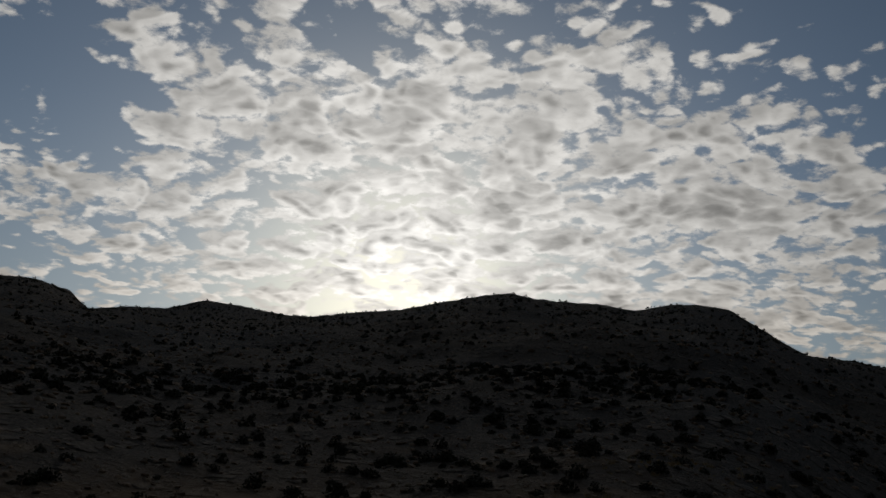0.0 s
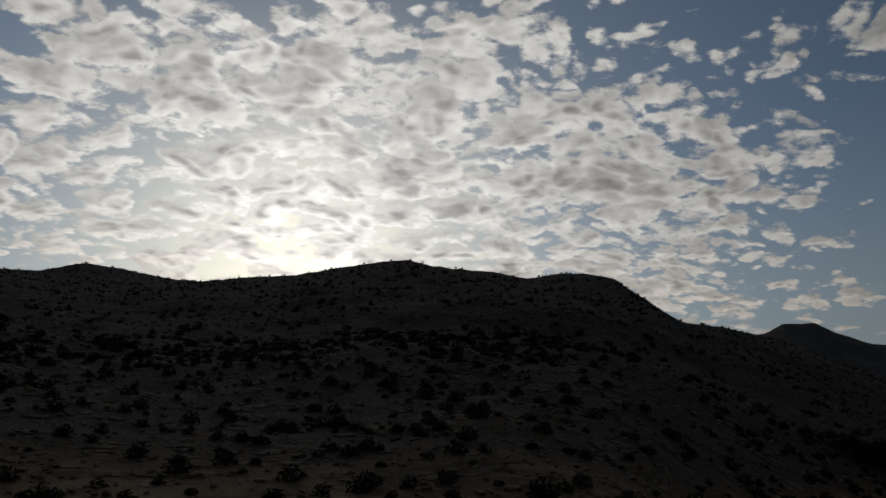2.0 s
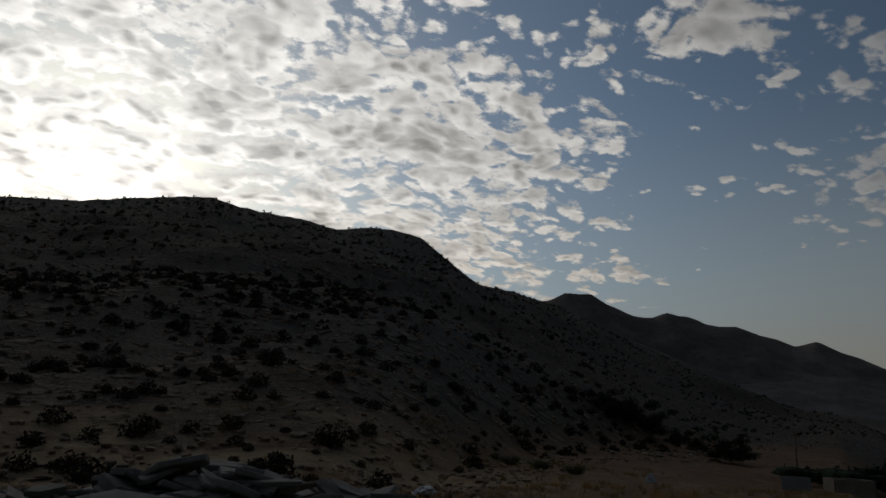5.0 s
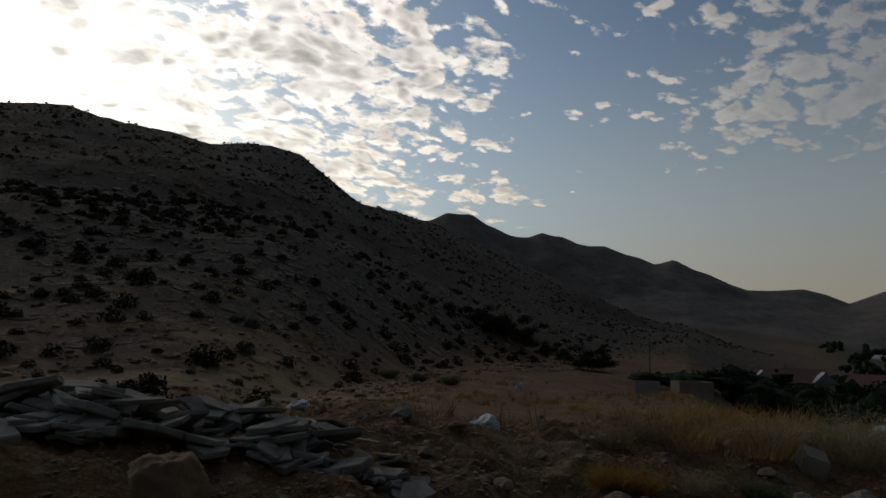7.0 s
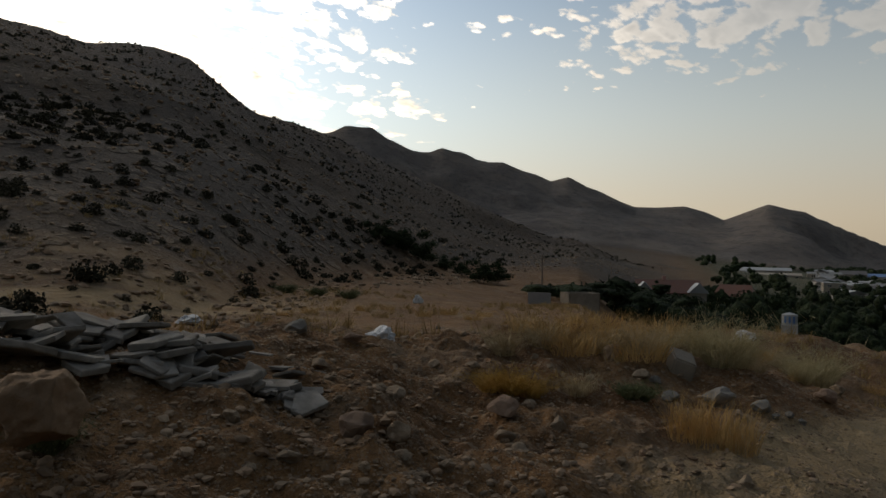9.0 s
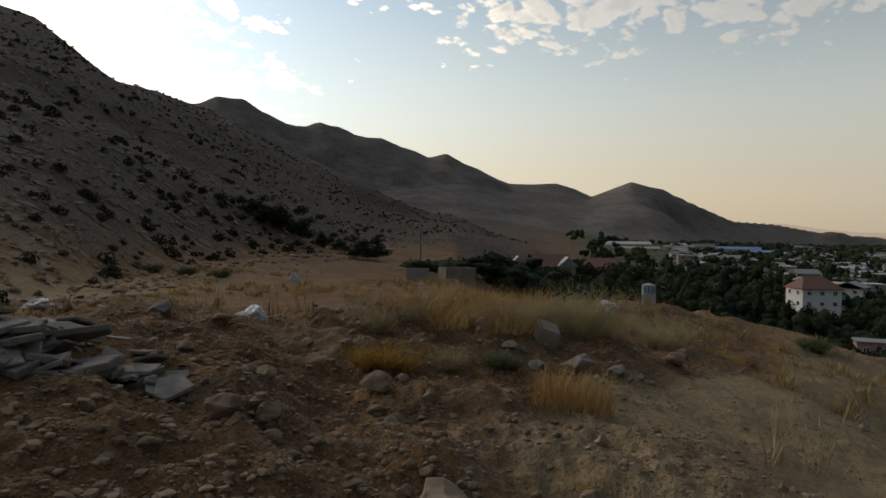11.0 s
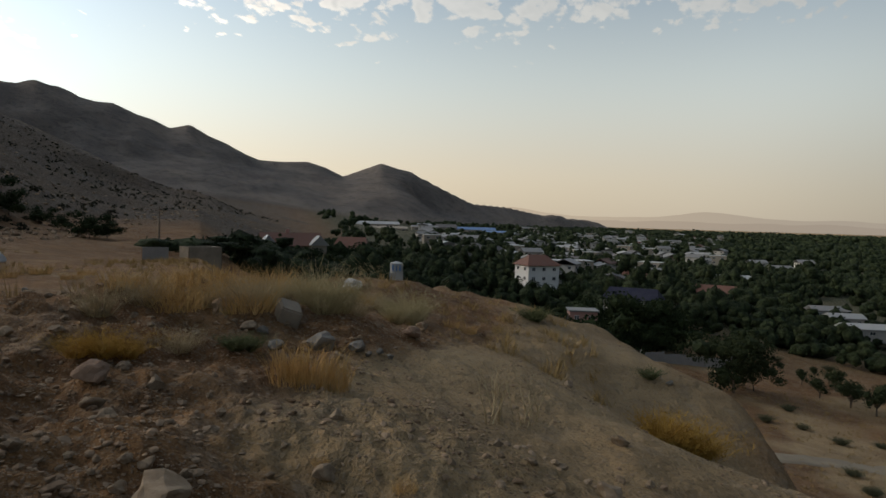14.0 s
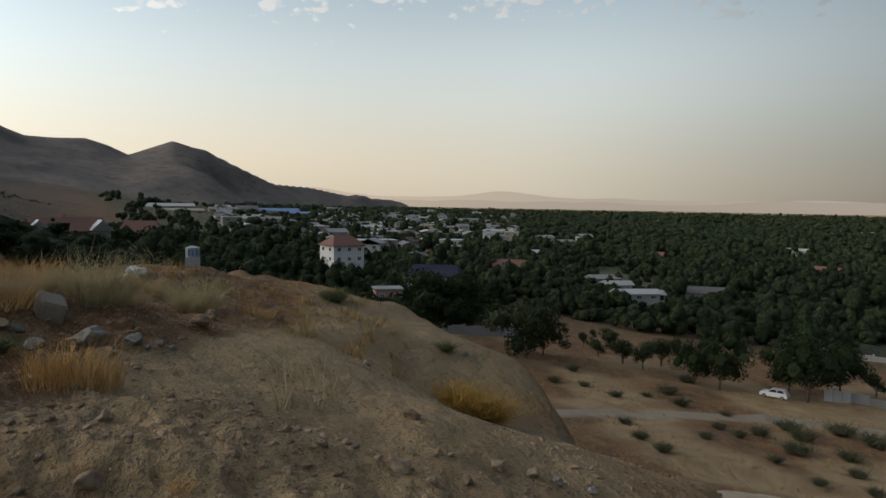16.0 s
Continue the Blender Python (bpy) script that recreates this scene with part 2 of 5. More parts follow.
    speck = calc(t, "MULTIPLY", span(t, n4, 0.56, 0.70), 0.6)
    color = blend(t, speck, color, (0.30, 0.25, 0.20))
    t.links.new(color.outputs[2], bsdf.inputs[0])
    bsdf.inputs["Roughness"].default_value = 0.95
    bsdf.inputs["Specular IOR Level"].default_value = 0.15
    h = calc(t, "ADD", calc(t, "MULTIPLY", n3, 0.22), calc(t, "MULTIPLY", n4, 0.03))
    h = calc(t, "ADD", h, calc(t, "MULTIPLY", n2, 0.8))
    for pick, lift in lumps:
        h = calc(t, "ADD", h, calc(t, "MULTIPLY", pick, lift * 0.25))
    b = node(t, "ShaderNodeBump", in_0=0.9, in_1=1.0)
    t.links.new(h.outputs[0], b.inputs["Height"])
    t.links.new(b.outputs[0], bsdf.inputs["Normal"])
    return m


# ---- the lie of the land ----
def lattice(ix, iy, seed):
    h = (ix.astype(np.int64) * 374761393 + iy.astype(np.int64) * 668265263 + seed * 982451653) & 0x7fffffff
    h = ((h ^ (h >> 13)) * 1274126177) & 0x7fffffff
    return ((h ^ (h >> 16)) & 0xffff) / 65535.0


def wave(x, y, seed=0):
    """Smooth noise from -1 to 1 with cells of 1."""
    ix, iy = np.floor(x), np.floor(y)
    fx, fy = x - ix, y - iy
    fx, fy = fx * fx * (3 - 2 * fx), fy * fy * (3 - 2 * fy)
    a, b = lattice(ix, iy, seed), lattice(ix + 1, iy, seed)
    c, d = lattice(ix, iy + 1, seed), lattice(ix + 1, iy + 1, seed)
    return ((a * (1 - fx) + b * fx) * (1 - fy) + (c * (1 - fx) + d * fx) * fy) * 2 - 1


def rough_wave(x, y, octaves=4, seed=0, gain=0.5):
    out, amp, k = 0.0, 1.0, 1.0
    for i in range(octaves):
        out = out + amp * wave(x * k + 17.3 * i, y * k - 9.1 * i, seed + i)
        amp, k = amp * gain, k * 2.03
    return out


def ease(v, lo, hi):
    u = np.clip((v - lo) / (hi - lo), 0, 1)
    return u * u * (3 - 2 * u)


def softmax(a, b, k):
    d = np.clip(0.5 + 0.5 * (a - b) / k, 0, 1)
    return b * (1 - d) + a * d + k * d * (1 - d)


# crest of the near hill: bearing, distance, elevation seen from the mound
HILL = [(-180, 300, 4), (-60, 300, 10), (-40, 270, 12.6), (-33.7, 260, 13.25), (-31.6, 255, 13.5), (-29, 250, 13.0), (-27.7, 255, 11.9),
        (-25, 300, 12.5), (-22.3, 310, 12.7), (-19.4, 320, 13.75), (-16.8, 315, 13.7), (-13.2, 280, 13.4), (-10.8, 250, 13.45), (-7.6, 230, 14.1),
        (-3.8, 215, 14.55), (0, 205, 15.45), (3.9, 200, 16.2), (6.1, 200, 16.45), (8.3, 205, 15.95), (13.5, 215, 15.5), (16.2, 220, 15.0),
        (19, 220, 15.35), (21.1, 220, 15.35), (23.6, 222, 14.8), (25.9, 230, 13.1), (28.6, 245, 11.1), (31.5, 270, 10.6), (35, 300, 9.6)]
FLANK = [(38, 325, 8.2), (41, 350, 6.85), (44.2, 380, 5.6), (48.7, 430, 3.55), (53.2, 480, 1.6), (57.9, 520, -0.1), (61.7, 540, -1.1), (68, 560, -3), (180, 560, -6)]
# crest of the far range
RANGE = [(-180, 1300, 2), (0, 1200, 8), (30, 1200, 9.5), (34.6, 1200, 10.0), (35.9, 1200, 10.7), (38.0, 1200, 10.65), (39.3, 1210, 9.7), (41.3, 1220, 8.85),
         (42.9, 1240, 8.7), (44.0, 1250, 9.05), (45.5, 1250, 8.8), (46.8, 1260, 8.15), (49, 1280, 7.9), (50.9, 1300, 7.25), (52.9, 1320, 6.5), (54.4, 1330, 6.75),
         (56.2, 1340, 5.9), (59.7, 1370, 4.3), (61.5, 1400, 4.3), (63.5, 1420, 4.4), (65, 1410, 3.95), (66.4, 1380, 3.3), (67.7, 1360, 3.8),
         (69.5, 1350, 4.5), (71.9, 1370, 3.85), (74.2, 1420, 2.7), (77.1, 1500, 1.35), (80, 1700, 1.15), (83, 1900, 0.55), (87, 2100, -0.2), (90, 2200, -1.0), (180, 2200, -2)]


def soft_interp(v, at, values):
    return sum(np.interp(v + d, at, values) for d in (-6, -4, -2, 0, 2, 4, 6)) / 7


def along(rows, bearing, column):
    a = np.array([r[0] for r in rows]), np.array([r[column] for r in rows])
    return np.interp(bearing, a[0], a[1])


def broad_along(rows, bearing, column, reach):
    return sum(along(rows, bearing + reach * k / 4, column) for k in range(-4, 5)) / 9


def land(x, y, zones=False):
    """The height of the ground at x, y; with zones, also how much dust, stony slope and field it is."""
    x, y = np.asarray(x, float), np.asarray(y, float)
    r = np.hypot(x, y) + 1e-6
    bearing = np.degrees(np.arctan2(x, y))
    # the valley side and floor
    p, q = 0.469 * x - 0.883 * y, 0.883 * x + 0.469 * y
    slip = p + 0.12 * np.maximum(q, 0)
    down = softmax(slip, 0 * slip, 4 + 0.16 * r) - 0.25 * (4 + 0.16 * r) * np.exp(-np.maximum(slip, 0) / (4 + 0.16 * r))
    down = np.maximum(down, 0)
    wide = np.maximum(r - 200, 0)
    down = down * down / (down + 0.08 * wide + 1e-6)
    valley = -18 * (1 - np.exp(-down / (25 + 0.15 * wide))) * (1 - 0.30 * ease(q, 80, 200)) - 24 * (1 - np.exp(-down / 220)) + 0.022 * np.clip(q - 80, 0, 850)
    valley = valley + 0.35 * ease(r, 20, 60) * rough_wave(x / 9, y / 9, 3, 5) * (1 - ease(r, 150, 400))
    valley = valley - 1.1 * ease(r, 18, 45) * ease(bearing, 38, 50) * (1 - ease(bearing, 62, 74)) * (1 - ease(r, 140, 280))
    # the mound on which the walk stands
    top = np.where(y > 0, 0.22 * y, 0.33 * y)
    top = np.where(y > 4.2, 0.92 - 0.16 * (y - 4.2), top)
    top = np.maximum(top, 0.25 - 0.05 * np.maximum(y - 8, 0) - 20 * (y < 4))
    top = np.maximum(top, -3.0)
    top = top + 0.27 * np.exp(-((x - 0.7) ** 2 + (y - 3.3) ** 2) / 2.2)
    top = top - 0.2 * np.clip(softmax(x - 6, 0 * x, 1.0), 0, 4.0) * (1 - 0.6 * ease(y, 3, 6))
    edge = soft_interp(bearing, [-180, -60, 20, 45, 62, 88, 93, 101.5, 113, 126, 180], [6, 14, 40, 26, 15, 15, 15, 11.5, 7.2, 5, 6])
    top = top + 0.05 * rough_wave(x / 1.1, y / 1.1, 4, 11) * ease(r, 1.2, 3) + 0.10 * rough_wave(x / 3.1, y / 3.1, 2, 12)
    top = top - 0.75 * ease(x, 5.4, 9.0) * (1 - ease(y, -1.2, 1.9)) * (1 - 0.9 * ease(x, 9.8, 13.0))
    top = top + 0.35 * np.exp(-((r - 6.5) / 1.1) ** 2) * (1 - ease(bearing, 20, 40)) * (y > 0)
    edge = edge + 0.8 * rough_wave(x / 1.7, y / 1.7, 3, 15)
    top = top - 0.13 * np.exp(-((x - 5.6) ** 2 + (y - 3.0) ** 2) / 2.0)
    clods = 0.052 * rough_wave(x / 0.42, y / 0.42, 4, 13, 0.6) * np.clip(1.2 - ease(x, 3.4, 4.6) * (1 - ease(y, 1.4, 2.6)), 0.25, 1)
    top = top + clods * (1 - ease(r, 9, 16))
    top = top - 0.20 * np.exp(-((x - 1.2) ** 2 / 2.0 + (y - 4.5) ** 2 / 0.5))
    rubbly = ease(y, 1.6, 3.0) * (1 - ease(x, 5.5, 7.5)) * (1 - ease(r, 9, 13))
    top = top + rubbly * (0.10 * rough_wave(x / 0.95, y / 0.95, 3, 17) + 0.05 * np.abs(rough_wave(x / 0.35, y / 0.35, 3, 18, 0.6)))
    top = top + 0.010 * rough_wave(x / 0.11, y / 0.11, 2, 19) * (1 - ease(r, 6, 9)) * np.clip(1.2 - ease(x, 3.4, 4.6) * (1 - ease(y, 1.4, 2.6)), 0.4, 1)
    top = top + 0.16 * np.exp(-((x - 3.4) ** 2 / 0.5 + (y - 0.9) ** 2 / 0.6)) - 0.16 * np.exp(-((x - 5.2) ** 2 / 1.6 + (y - 0.5) ** 2 / 0.8))
    top = top - 0.8 * softmax(r - edge, 0 * r, 0.8)
    z = softmax(top, valley, 0.35)
    # rises: near hill, then far range
    level = bearing
    rc = broad_along(HILL + FLANK, bearing, 1, 3.0)
    toe = soft_interp(bearing, [-180, -40, 20, 30, 40, 50, 58, 64, 180], [40, 18, 15, 26, 55, 130, 300, 420, 420])
    u = np.clip((r - toe) / (rc - toe), 0, 1)
    shape = along(HILL + FLANK, bearing, 2)
    sway = level + 5.0 * rough_wave(x / 60, y / 60, 3, 23) * (1 - ease(u, 0.3, 0.95))
    shape = shape + (broad_along(HILL + FLANK, sway, 2, 7.0) - shape) * (1 - ease(u, 0.55, 1.0))
    crest = 1.6 + rc * np.tan(np.radians(shape))
    bumps = rough_wave(x / 26, y / 26, 4, 21) * 1.7 * np.clip(u * 3, 0, 1) * np.clip((1 - u) * 3, 0.12, 1)
    fine = rough_wave(x / 2.6, y / 2.6, 3, 25) * 0.16 * np.clip(u * 12, 0, 1)
    hill = z * (1 - u) + crest * u ** 1.12 * 1.0 + bumps + fine - 0.42 * np.maximum(r - rc, 0)
    flat = z
    z = np.where(r > toe, np.maximum(z, hill), z)
    rc = broad_along(RANGE, bearing, 1, 5.0)
    foot = rc * (0.60 + 0.035 * rough_wave(bearing / 9.0, 0 * bearing, 3, 31))
    foot = foot + ease(bearing, 70, 85) * 0.28 * rc
    v = np.clip((r - foot) / (rc - foot), 0, 1)
    shape = along(RANGE, bearing, 2)
    sway = bearing + 5.5 * rough_wave(x / 170, y / 170, 3, 33)
    shape = shape + (broad_along(RANGE, sway, 2, 2.5) - shape) * (1 - ease(v, 0.55, 1.0))
    crest = 1.6 + rc * np.tan(np.radians(shape))
    spur = rough_wave(x / 190, y / 190, 4, 35)
    gully = rough_wave(x / 85, y / 85, 4, 37)
    rise = np.maximum(crest - z, 0)
    far = z + rise * (v ** 1.15) * (1 + (0.30 * spur - 0.26 * np.abs(gully)) * (1 - v) * np.clip(v * 4, 0, 1)) - 0.15 * np.maximum(r - rc, 0)
    z = np.where(r > foot, np.maximum(z, far), z)
    z = np.where(r > 2600, np.minimum(z, -22 + 0 * z), z)
    if not zones:
        return z
    patch = rough_wave(x / 2.2, y / 2.2, 3, 41)
    dust = ease(patch + 2.2 * ease(x, 2.3, 3.1) * (1 - ease(y, 1.75, 2.6)) - 0.5, -0.2, 1.4) * (r < 40)
    lower = ease(p, 6, 20) * (1 - ease(r, 120, 170))
    dust = np.maximum(dust, 0.95 * lower * ease(rough_wave(x / 12, y / 12, 3, 43) + 0.3, 0, 0.8))
    outcrop = np.exp(-((r - 19.0) / 6.0) ** 2) * (1 - ease(bearing, 26, 42)) * (y > 0)
    dust = np.maximum(dust, outcrop * ease(rough_wave(x / 2.5, y / 1.2, 3, 45) + 0.5, 0, 0.7))
    stony = np.maximum(ease(u, 0.0, 0.05) * (r > toe) * ease(hill - flat, -0.2, 0.5), ease(v, 0, 0.2) * (r > foot) * ease(rise, 4, 20))
    stony = np.maximum(stony, ease(r, 90, 160) * (1 - ease(bearing, 58, 68)))
    dust = np.maximum(dust, ease(r, 1900, 2300) * (p > 0))
    stony = stony * (1 - 0.95 * np.minimum(dust, 1) * (r < 50))
    plain = (1 - ease(r, 1900, 2300)) * ease(r, 140, 190) * (1 - stony) * ease(p, 5, 40)
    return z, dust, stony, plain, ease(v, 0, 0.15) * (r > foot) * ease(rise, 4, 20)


def height(x, y):
    return float(land(np.array([x]), np.array([y]))[0])


def spot(bearing, distance):
    b = radians(bearing)
    return distance * math.sin(b), distance * math.cos(b)


def sheet_object(name, verts, faces, material, smooth=True):
    me = bpy.data.meshes.new(name)
    me.from_pydata([], [], [])
    nv, nf, k = len(verts), len(faces), faces.shape[1]
    me.vertices.add(nv)
    me.vertices.foreach_set("co", np.asarray(verts, np.float32).ravel())
    me.loops.add(nf * k)
    me.loops.foreach_set("vertex_index", np.asarray(faces, np.int32).ravel())
    me.polygons.add(nf)
    me.polygons.foreach_set("loop_start", np.arange(0, nf * k, k, dtype=np.int32))
    me.polygons.foreach_set("use_smooth", np.broadcast_to(np.asarray(smooth), (nf,)).copy())
    me.update(calc_edges=True)
    me.materials.append(material)
    return new(name, me)


def build_ground():
    bearings = np.concatenate([np.arange(-180, -42, 4.0), np.arange(-42, 132, 0.28), np.arange(132, 180, 4.0)])
    radii = np.concatenate([[0.05], np.geomspace(0.5, 1.7, 16), np.geomspace(1.72, 11, 270), np.geomspace(11.2, 4700, 350)])
    a, r = np.meshgrid(np.radians(bearings), radii)
    x, y = r * np.sin(a), r * np.cos(a)
    z, dust, stony, plain, mountain = land(x, y, True)
    n, m = x.shape
    idx = np.arange(n * m).reshape(n, m)
    nxt = np.roll(idx, -1, axis=1)
    quads = np.stack([idx[:-1], nxt[:-1], nxt[1:], idx[1:]], -1).reshape(-1, 4)[:, ::-1]
    ob = sheet_object("ground", np.stack([x, y, z], -1).reshape(-1, 3), quads, ground_material())
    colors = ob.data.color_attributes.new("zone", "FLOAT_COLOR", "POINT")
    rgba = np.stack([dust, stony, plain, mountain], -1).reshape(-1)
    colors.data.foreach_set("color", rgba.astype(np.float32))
    return tagged(ob, "bare brown earth rising to a stony hillside above a green valley", "ground", kind="structure")


ground = build_ground()


# ---- helpers for things ----
def part(name, bm, material, parent=None, label=""):
    """Links a bmesh as one mesh object, under parent if one is given."""
    me = bpy.data.meshes.new(name)
    bm.to_mesh(me)
    bm.free()
    me.materials.append(material)
    ob = new(name, me)
    if parent:
        ob.parent = parent
    if label:
        ob["label"] = label
    return ob


def like(name, mesh, parent, m):
    """One more piece on a mesh that is already there."""
    ob = new(name, mesh)
    ob.parent = parent
    ob.matrix_basis = m
    return ob


def base(name, x, y, z=None, turn=0.0, label="", category="", group=""):
    ob = new(name)
    ob.matrix_basis = pose(x, y, height(x, y) if z is None else z, 0, 0, turn)
    return tagged(ob, label, category, group)


def box(bm, size, at=(0, 0, 0), turn=0.0, bevel=0.0):
    made = bmesh.ops.create_cube(bm, size=1.0, matrix=pose(*at, 0, 0, turn) @ Matrix.Diagonal((*size, 1)))
    if bevel:
        edges = list({e for v in made["verts"] for e in v.link_edges})
        bmesh.ops.bevel(bm, geom=edges, offset=bevel, segments=2, affect="EDGES")
    return bm


def block(size, at=(0, 0, 0), turn=0.0, bevel=0.0):
    return box(bmesh.new(), size, at, turn, bevel)


def rod(bm, a, b, ra, rb, sides=6):
    a, b = Vector(a), Vector(b)
    d = b - a
    m = Matrix.Translation((a + b) / 2) @ d.to_track_quat("Z", "Y").to_matrix().to_4x4()
    bmesh.ops.create_cone(bm, cap_ends=True, segments=sides, radius1=ra, radius2=rb, depth=d.length, matrix=m)
    return bm


def meet(bearing, elevation, nearest=None):
    """Where the sight line from the mound at that bearing and elevation comes down on the land."""
    r = np.geomspace((22 if bearing > 97 and elevation > -20 else 1.5) if nearest is None else nearest, 4000, 6000)
    b = radians(bearing)
    x, y = r * math.sin(b), r * math.cos(b)
    under = land(x, y) > 1.58 + r * math.tan(radians(elevation))
    i = int(np.argmax(under)) if under.any() else len(r) - 1
    return float(x[i]), float(y[i])


def paint(name, color, rough=0.6, metal=0.0, dirt=0.25, scale=3.0, spec=0.4):
    if name in MATERIALS:
        return MATERIALS[name]
    m = bpy.data.materials.new(name)
    m.use_nodes = True
    t = m.node_tree
    bsdf = t.nodes["Principled BSDF"]
    where = node(t, "ShaderNodeTexCoord")
    n1 = node(t, "ShaderNodeTexNoise", in_2=scale, in_3=6.0, in_4=0.65)
    n2 = node(t, "ShaderNodeTexNoise", in_2=scale * 7, in_3=4.0, in_4=0.6)
    wire(t, where, n1, 3)
    wire(t, where, n2, 3)
    worn = calc(t, "MULTIPLY", span(t, calc(t, "ADD", calc(t, "MULTIPLY", n1, 0.7), calc(t, "MULTIPLY", n2, 0.3)), 0.42, 0.68), dirt)
    c = blend(t, worn, color, tuple(0.45 * v + 0.06 for v in color))
    hue = node(t, "ShaderNodeHueSaturation")
    info = node(t, "ShaderNodeObjectInfo")
    t.links.new(span(t, info.outputs["Random"], 0, 1, 0.85, 1.1, False).outputs[0], hue.inputs[2])
    t.links.new(c.outputs[2], hue.inputs[4])
    wire(t, hue, bsdf)
    bsdf.inputs["Roughness"].default_value = rough
    bsdf.inputs["Metallic"].default_value = metal
    bsdf.inputs["Specular IOR Level"].default_value = spec
    b = node(t, "ShaderNodeBump", in_0=0.15, in_1=0.02)
    t.links.new(n2.outputs[0], b.inputs["Height"])
    t.links.new(b.outputs[0], bsdf.inputs["Normal"])
    MATERIALS[name] = m
    return m


def foliage(name, dark, light, patch=0.02, broken=0.0):
    """Leaves or stalks: each varies, and broad patches drift between two tones."""
    if name in MATERIALS:
        return MATERIALS[name]
    m = bpy.data.materials.new(name)
    m.use_nodes = True
    t = m.node_tree
    bsdf = t.nodes["Principled BSDF"]
    where = node(t, "ShaderNodeTexCoord")
    n1 = node(t, "ShaderNodeTexNoise", in_2=patch, in_3=4.0, in_4=0.6)
    wire(t, where, n1, 3)
    geo = node(t, "ShaderNodeNewGeometry")
    mix = calc(t, "ADD", calc(t, "MULTIPLY", span(t, n1, 0.35, 0.65), 0.6), calc(t, "MULTIPLY", geo.outputs["Random Per Island"], 0.4))
    c = blend(t, mix, dark, light)
    if broken:
        n2 = node(t, "ShaderNodeTexNoise", in_2=broken, in_3=5.0, in_4=0.7)
        wire(t, where, n2, 3)
        hue = node(t, "ShaderNodeHueSaturation")
        t.links.new(span(t, n2, 0.35, 0.65, 0.45, 1.35).outputs[0], hue.inputs[2])
        t.links.new(c.outputs[2], hue.inputs[4])
        wire(t, hue, bsdf)
        b = node(t, "ShaderNodeBump", in_0=1.0, in_1=1.6)
        t.links.new(n2.outputs[0], b.inputs["Height"])
        t.links.new(b.outputs[0], bsdf.inputs["Normal"])
    else:
        t.links.new(c.outputs[2], bsdf.inputs[0])
    bsdf.inputs["Roughness"].default_value = 0.85
    bsdf.inputs["Specular IOR Level"].default_value = 0.1
    MATERIALS[name] = m
    return m


RNG = np.random.default_rng(7)


def leaf_quads(centers, sizes, tall=1.0):
    """Small crossed leaves at the centers, turned at random."""
    n = len(centers)
    a = RNG.normal(size=(n, 3))
    a /= np.linalg.norm(a, axis=1)[:, None]
    b = np.cross(a, RNG.normal(size=(n, 3)))
    b /= np.linalg.norm(b, axis=1)[:, None] + 1e-9
    s = np.asarray(sizes)[:, None] * 0.5
    a, b = a * s * tall, b * s
    v = np.stack([centers - a, centers + b * 0.9, centers + a, centers - b * 0.9], 1).reshape(-1, 3)
    return v, np.arange(4 * n).reshape(n, 4)


def ball():
    """The corners and faces of a twenty-sided ball of radius 1."""
    bm = bmesh.new()
    bmesh.ops.create_icosphere(bm, subdivisions=1, radius=1.0)
    bm.verts.index_update()
    v = np.array([q.co[:] for q in bm.verts])
    f = np.array([[q.index for q in face.verts] for face in bm.faces])
    bm.free()
    return v, f


def blob_points(n, lobes=7):
    """Points through a lumpy crown about the origin, in a unit box, denser near the surface."""
    c = RNG.normal(size=(lobes, 3)) * (0.27, 0.27, 0.20)
    rad = RNG.uniform(0.22, 0.38, lobes)
    k = RNG.integers(0, lobes, n)
    d = RNG.normal(size=(n, 3))
    d /= np.linalg.norm(d, axis=1)[:, None]
    return c[k] + d * (rad[k] * RNG.uniform(0.55, 1.0, n) ** 0.6)[:, None] * (1, 1, 0.85)


def crown_mesh(name, n, width, tall, leaf, lobes=9):
    n, leaf = int(n * 2.0), leaf * 0.62
    lobes += 5
    c = RNG.normal(size=(lobes, 3)) * (0.27, 0.27, 0.20)
    rad = RNG.uniform(0.20, 0.34, lobes)
    k = RNG.integers(0, lobes, n)
    d = RNG.normal(size=(n, 3))
    d /= np.linalg.norm(d, axis=1)[:, None]
    p = c[k] + d * (rad[k] * RNG.uniform(0.75, 1.08, n))[:, None] * (1, 1, 0.85)
    ico_v, ico_f = ball()
    inner = (c[:, None, :] + ico_v[None] * (rad[:, None] * RNG.uniform(0.35, 0.68, (lobes, 12)))[:, :, None]).reshape(-1, 3)
    low = p[:, 2].min()
    size = np.array((width, width, tall))
    p, inner = (p - (0, 0, low)) * size, (inner - (0, 0, low)) * size
    v, f = leaf_quads(p, RNG.uniform(0.6, 1.3, n) * leaf)
    f = np.concatenate([f[:, (0, 1, 2)], f[:, (0, 2, 3)], (ico_f[None] + 12 * np.arange(lobes)[:, None, None]).reshape(-1, 3) + len(v)])
    v = np.concatenate([v, inner])
    me = bpy.data.meshes.new(name)
    me.from_pydata(v.tolist(), [], f.tolist())
    return me


BARK = stone_like("bark", ((0.10, 0.075, 0.055), (0.15, 0.115, 0.085), (0.06, 0.045, 0.035)), 9, 0.95, 0.6)
LEAF_DARK = foliage("dark_leaves", (0.013, 0.022, 0.008), (0.034, 0.047, 0.018), 0.3)
LEAF_OLIVE = foliage("olive_leaves", (0.020, 0.029, 0.012), (0.050, 0.060, 0.027), 0.3)


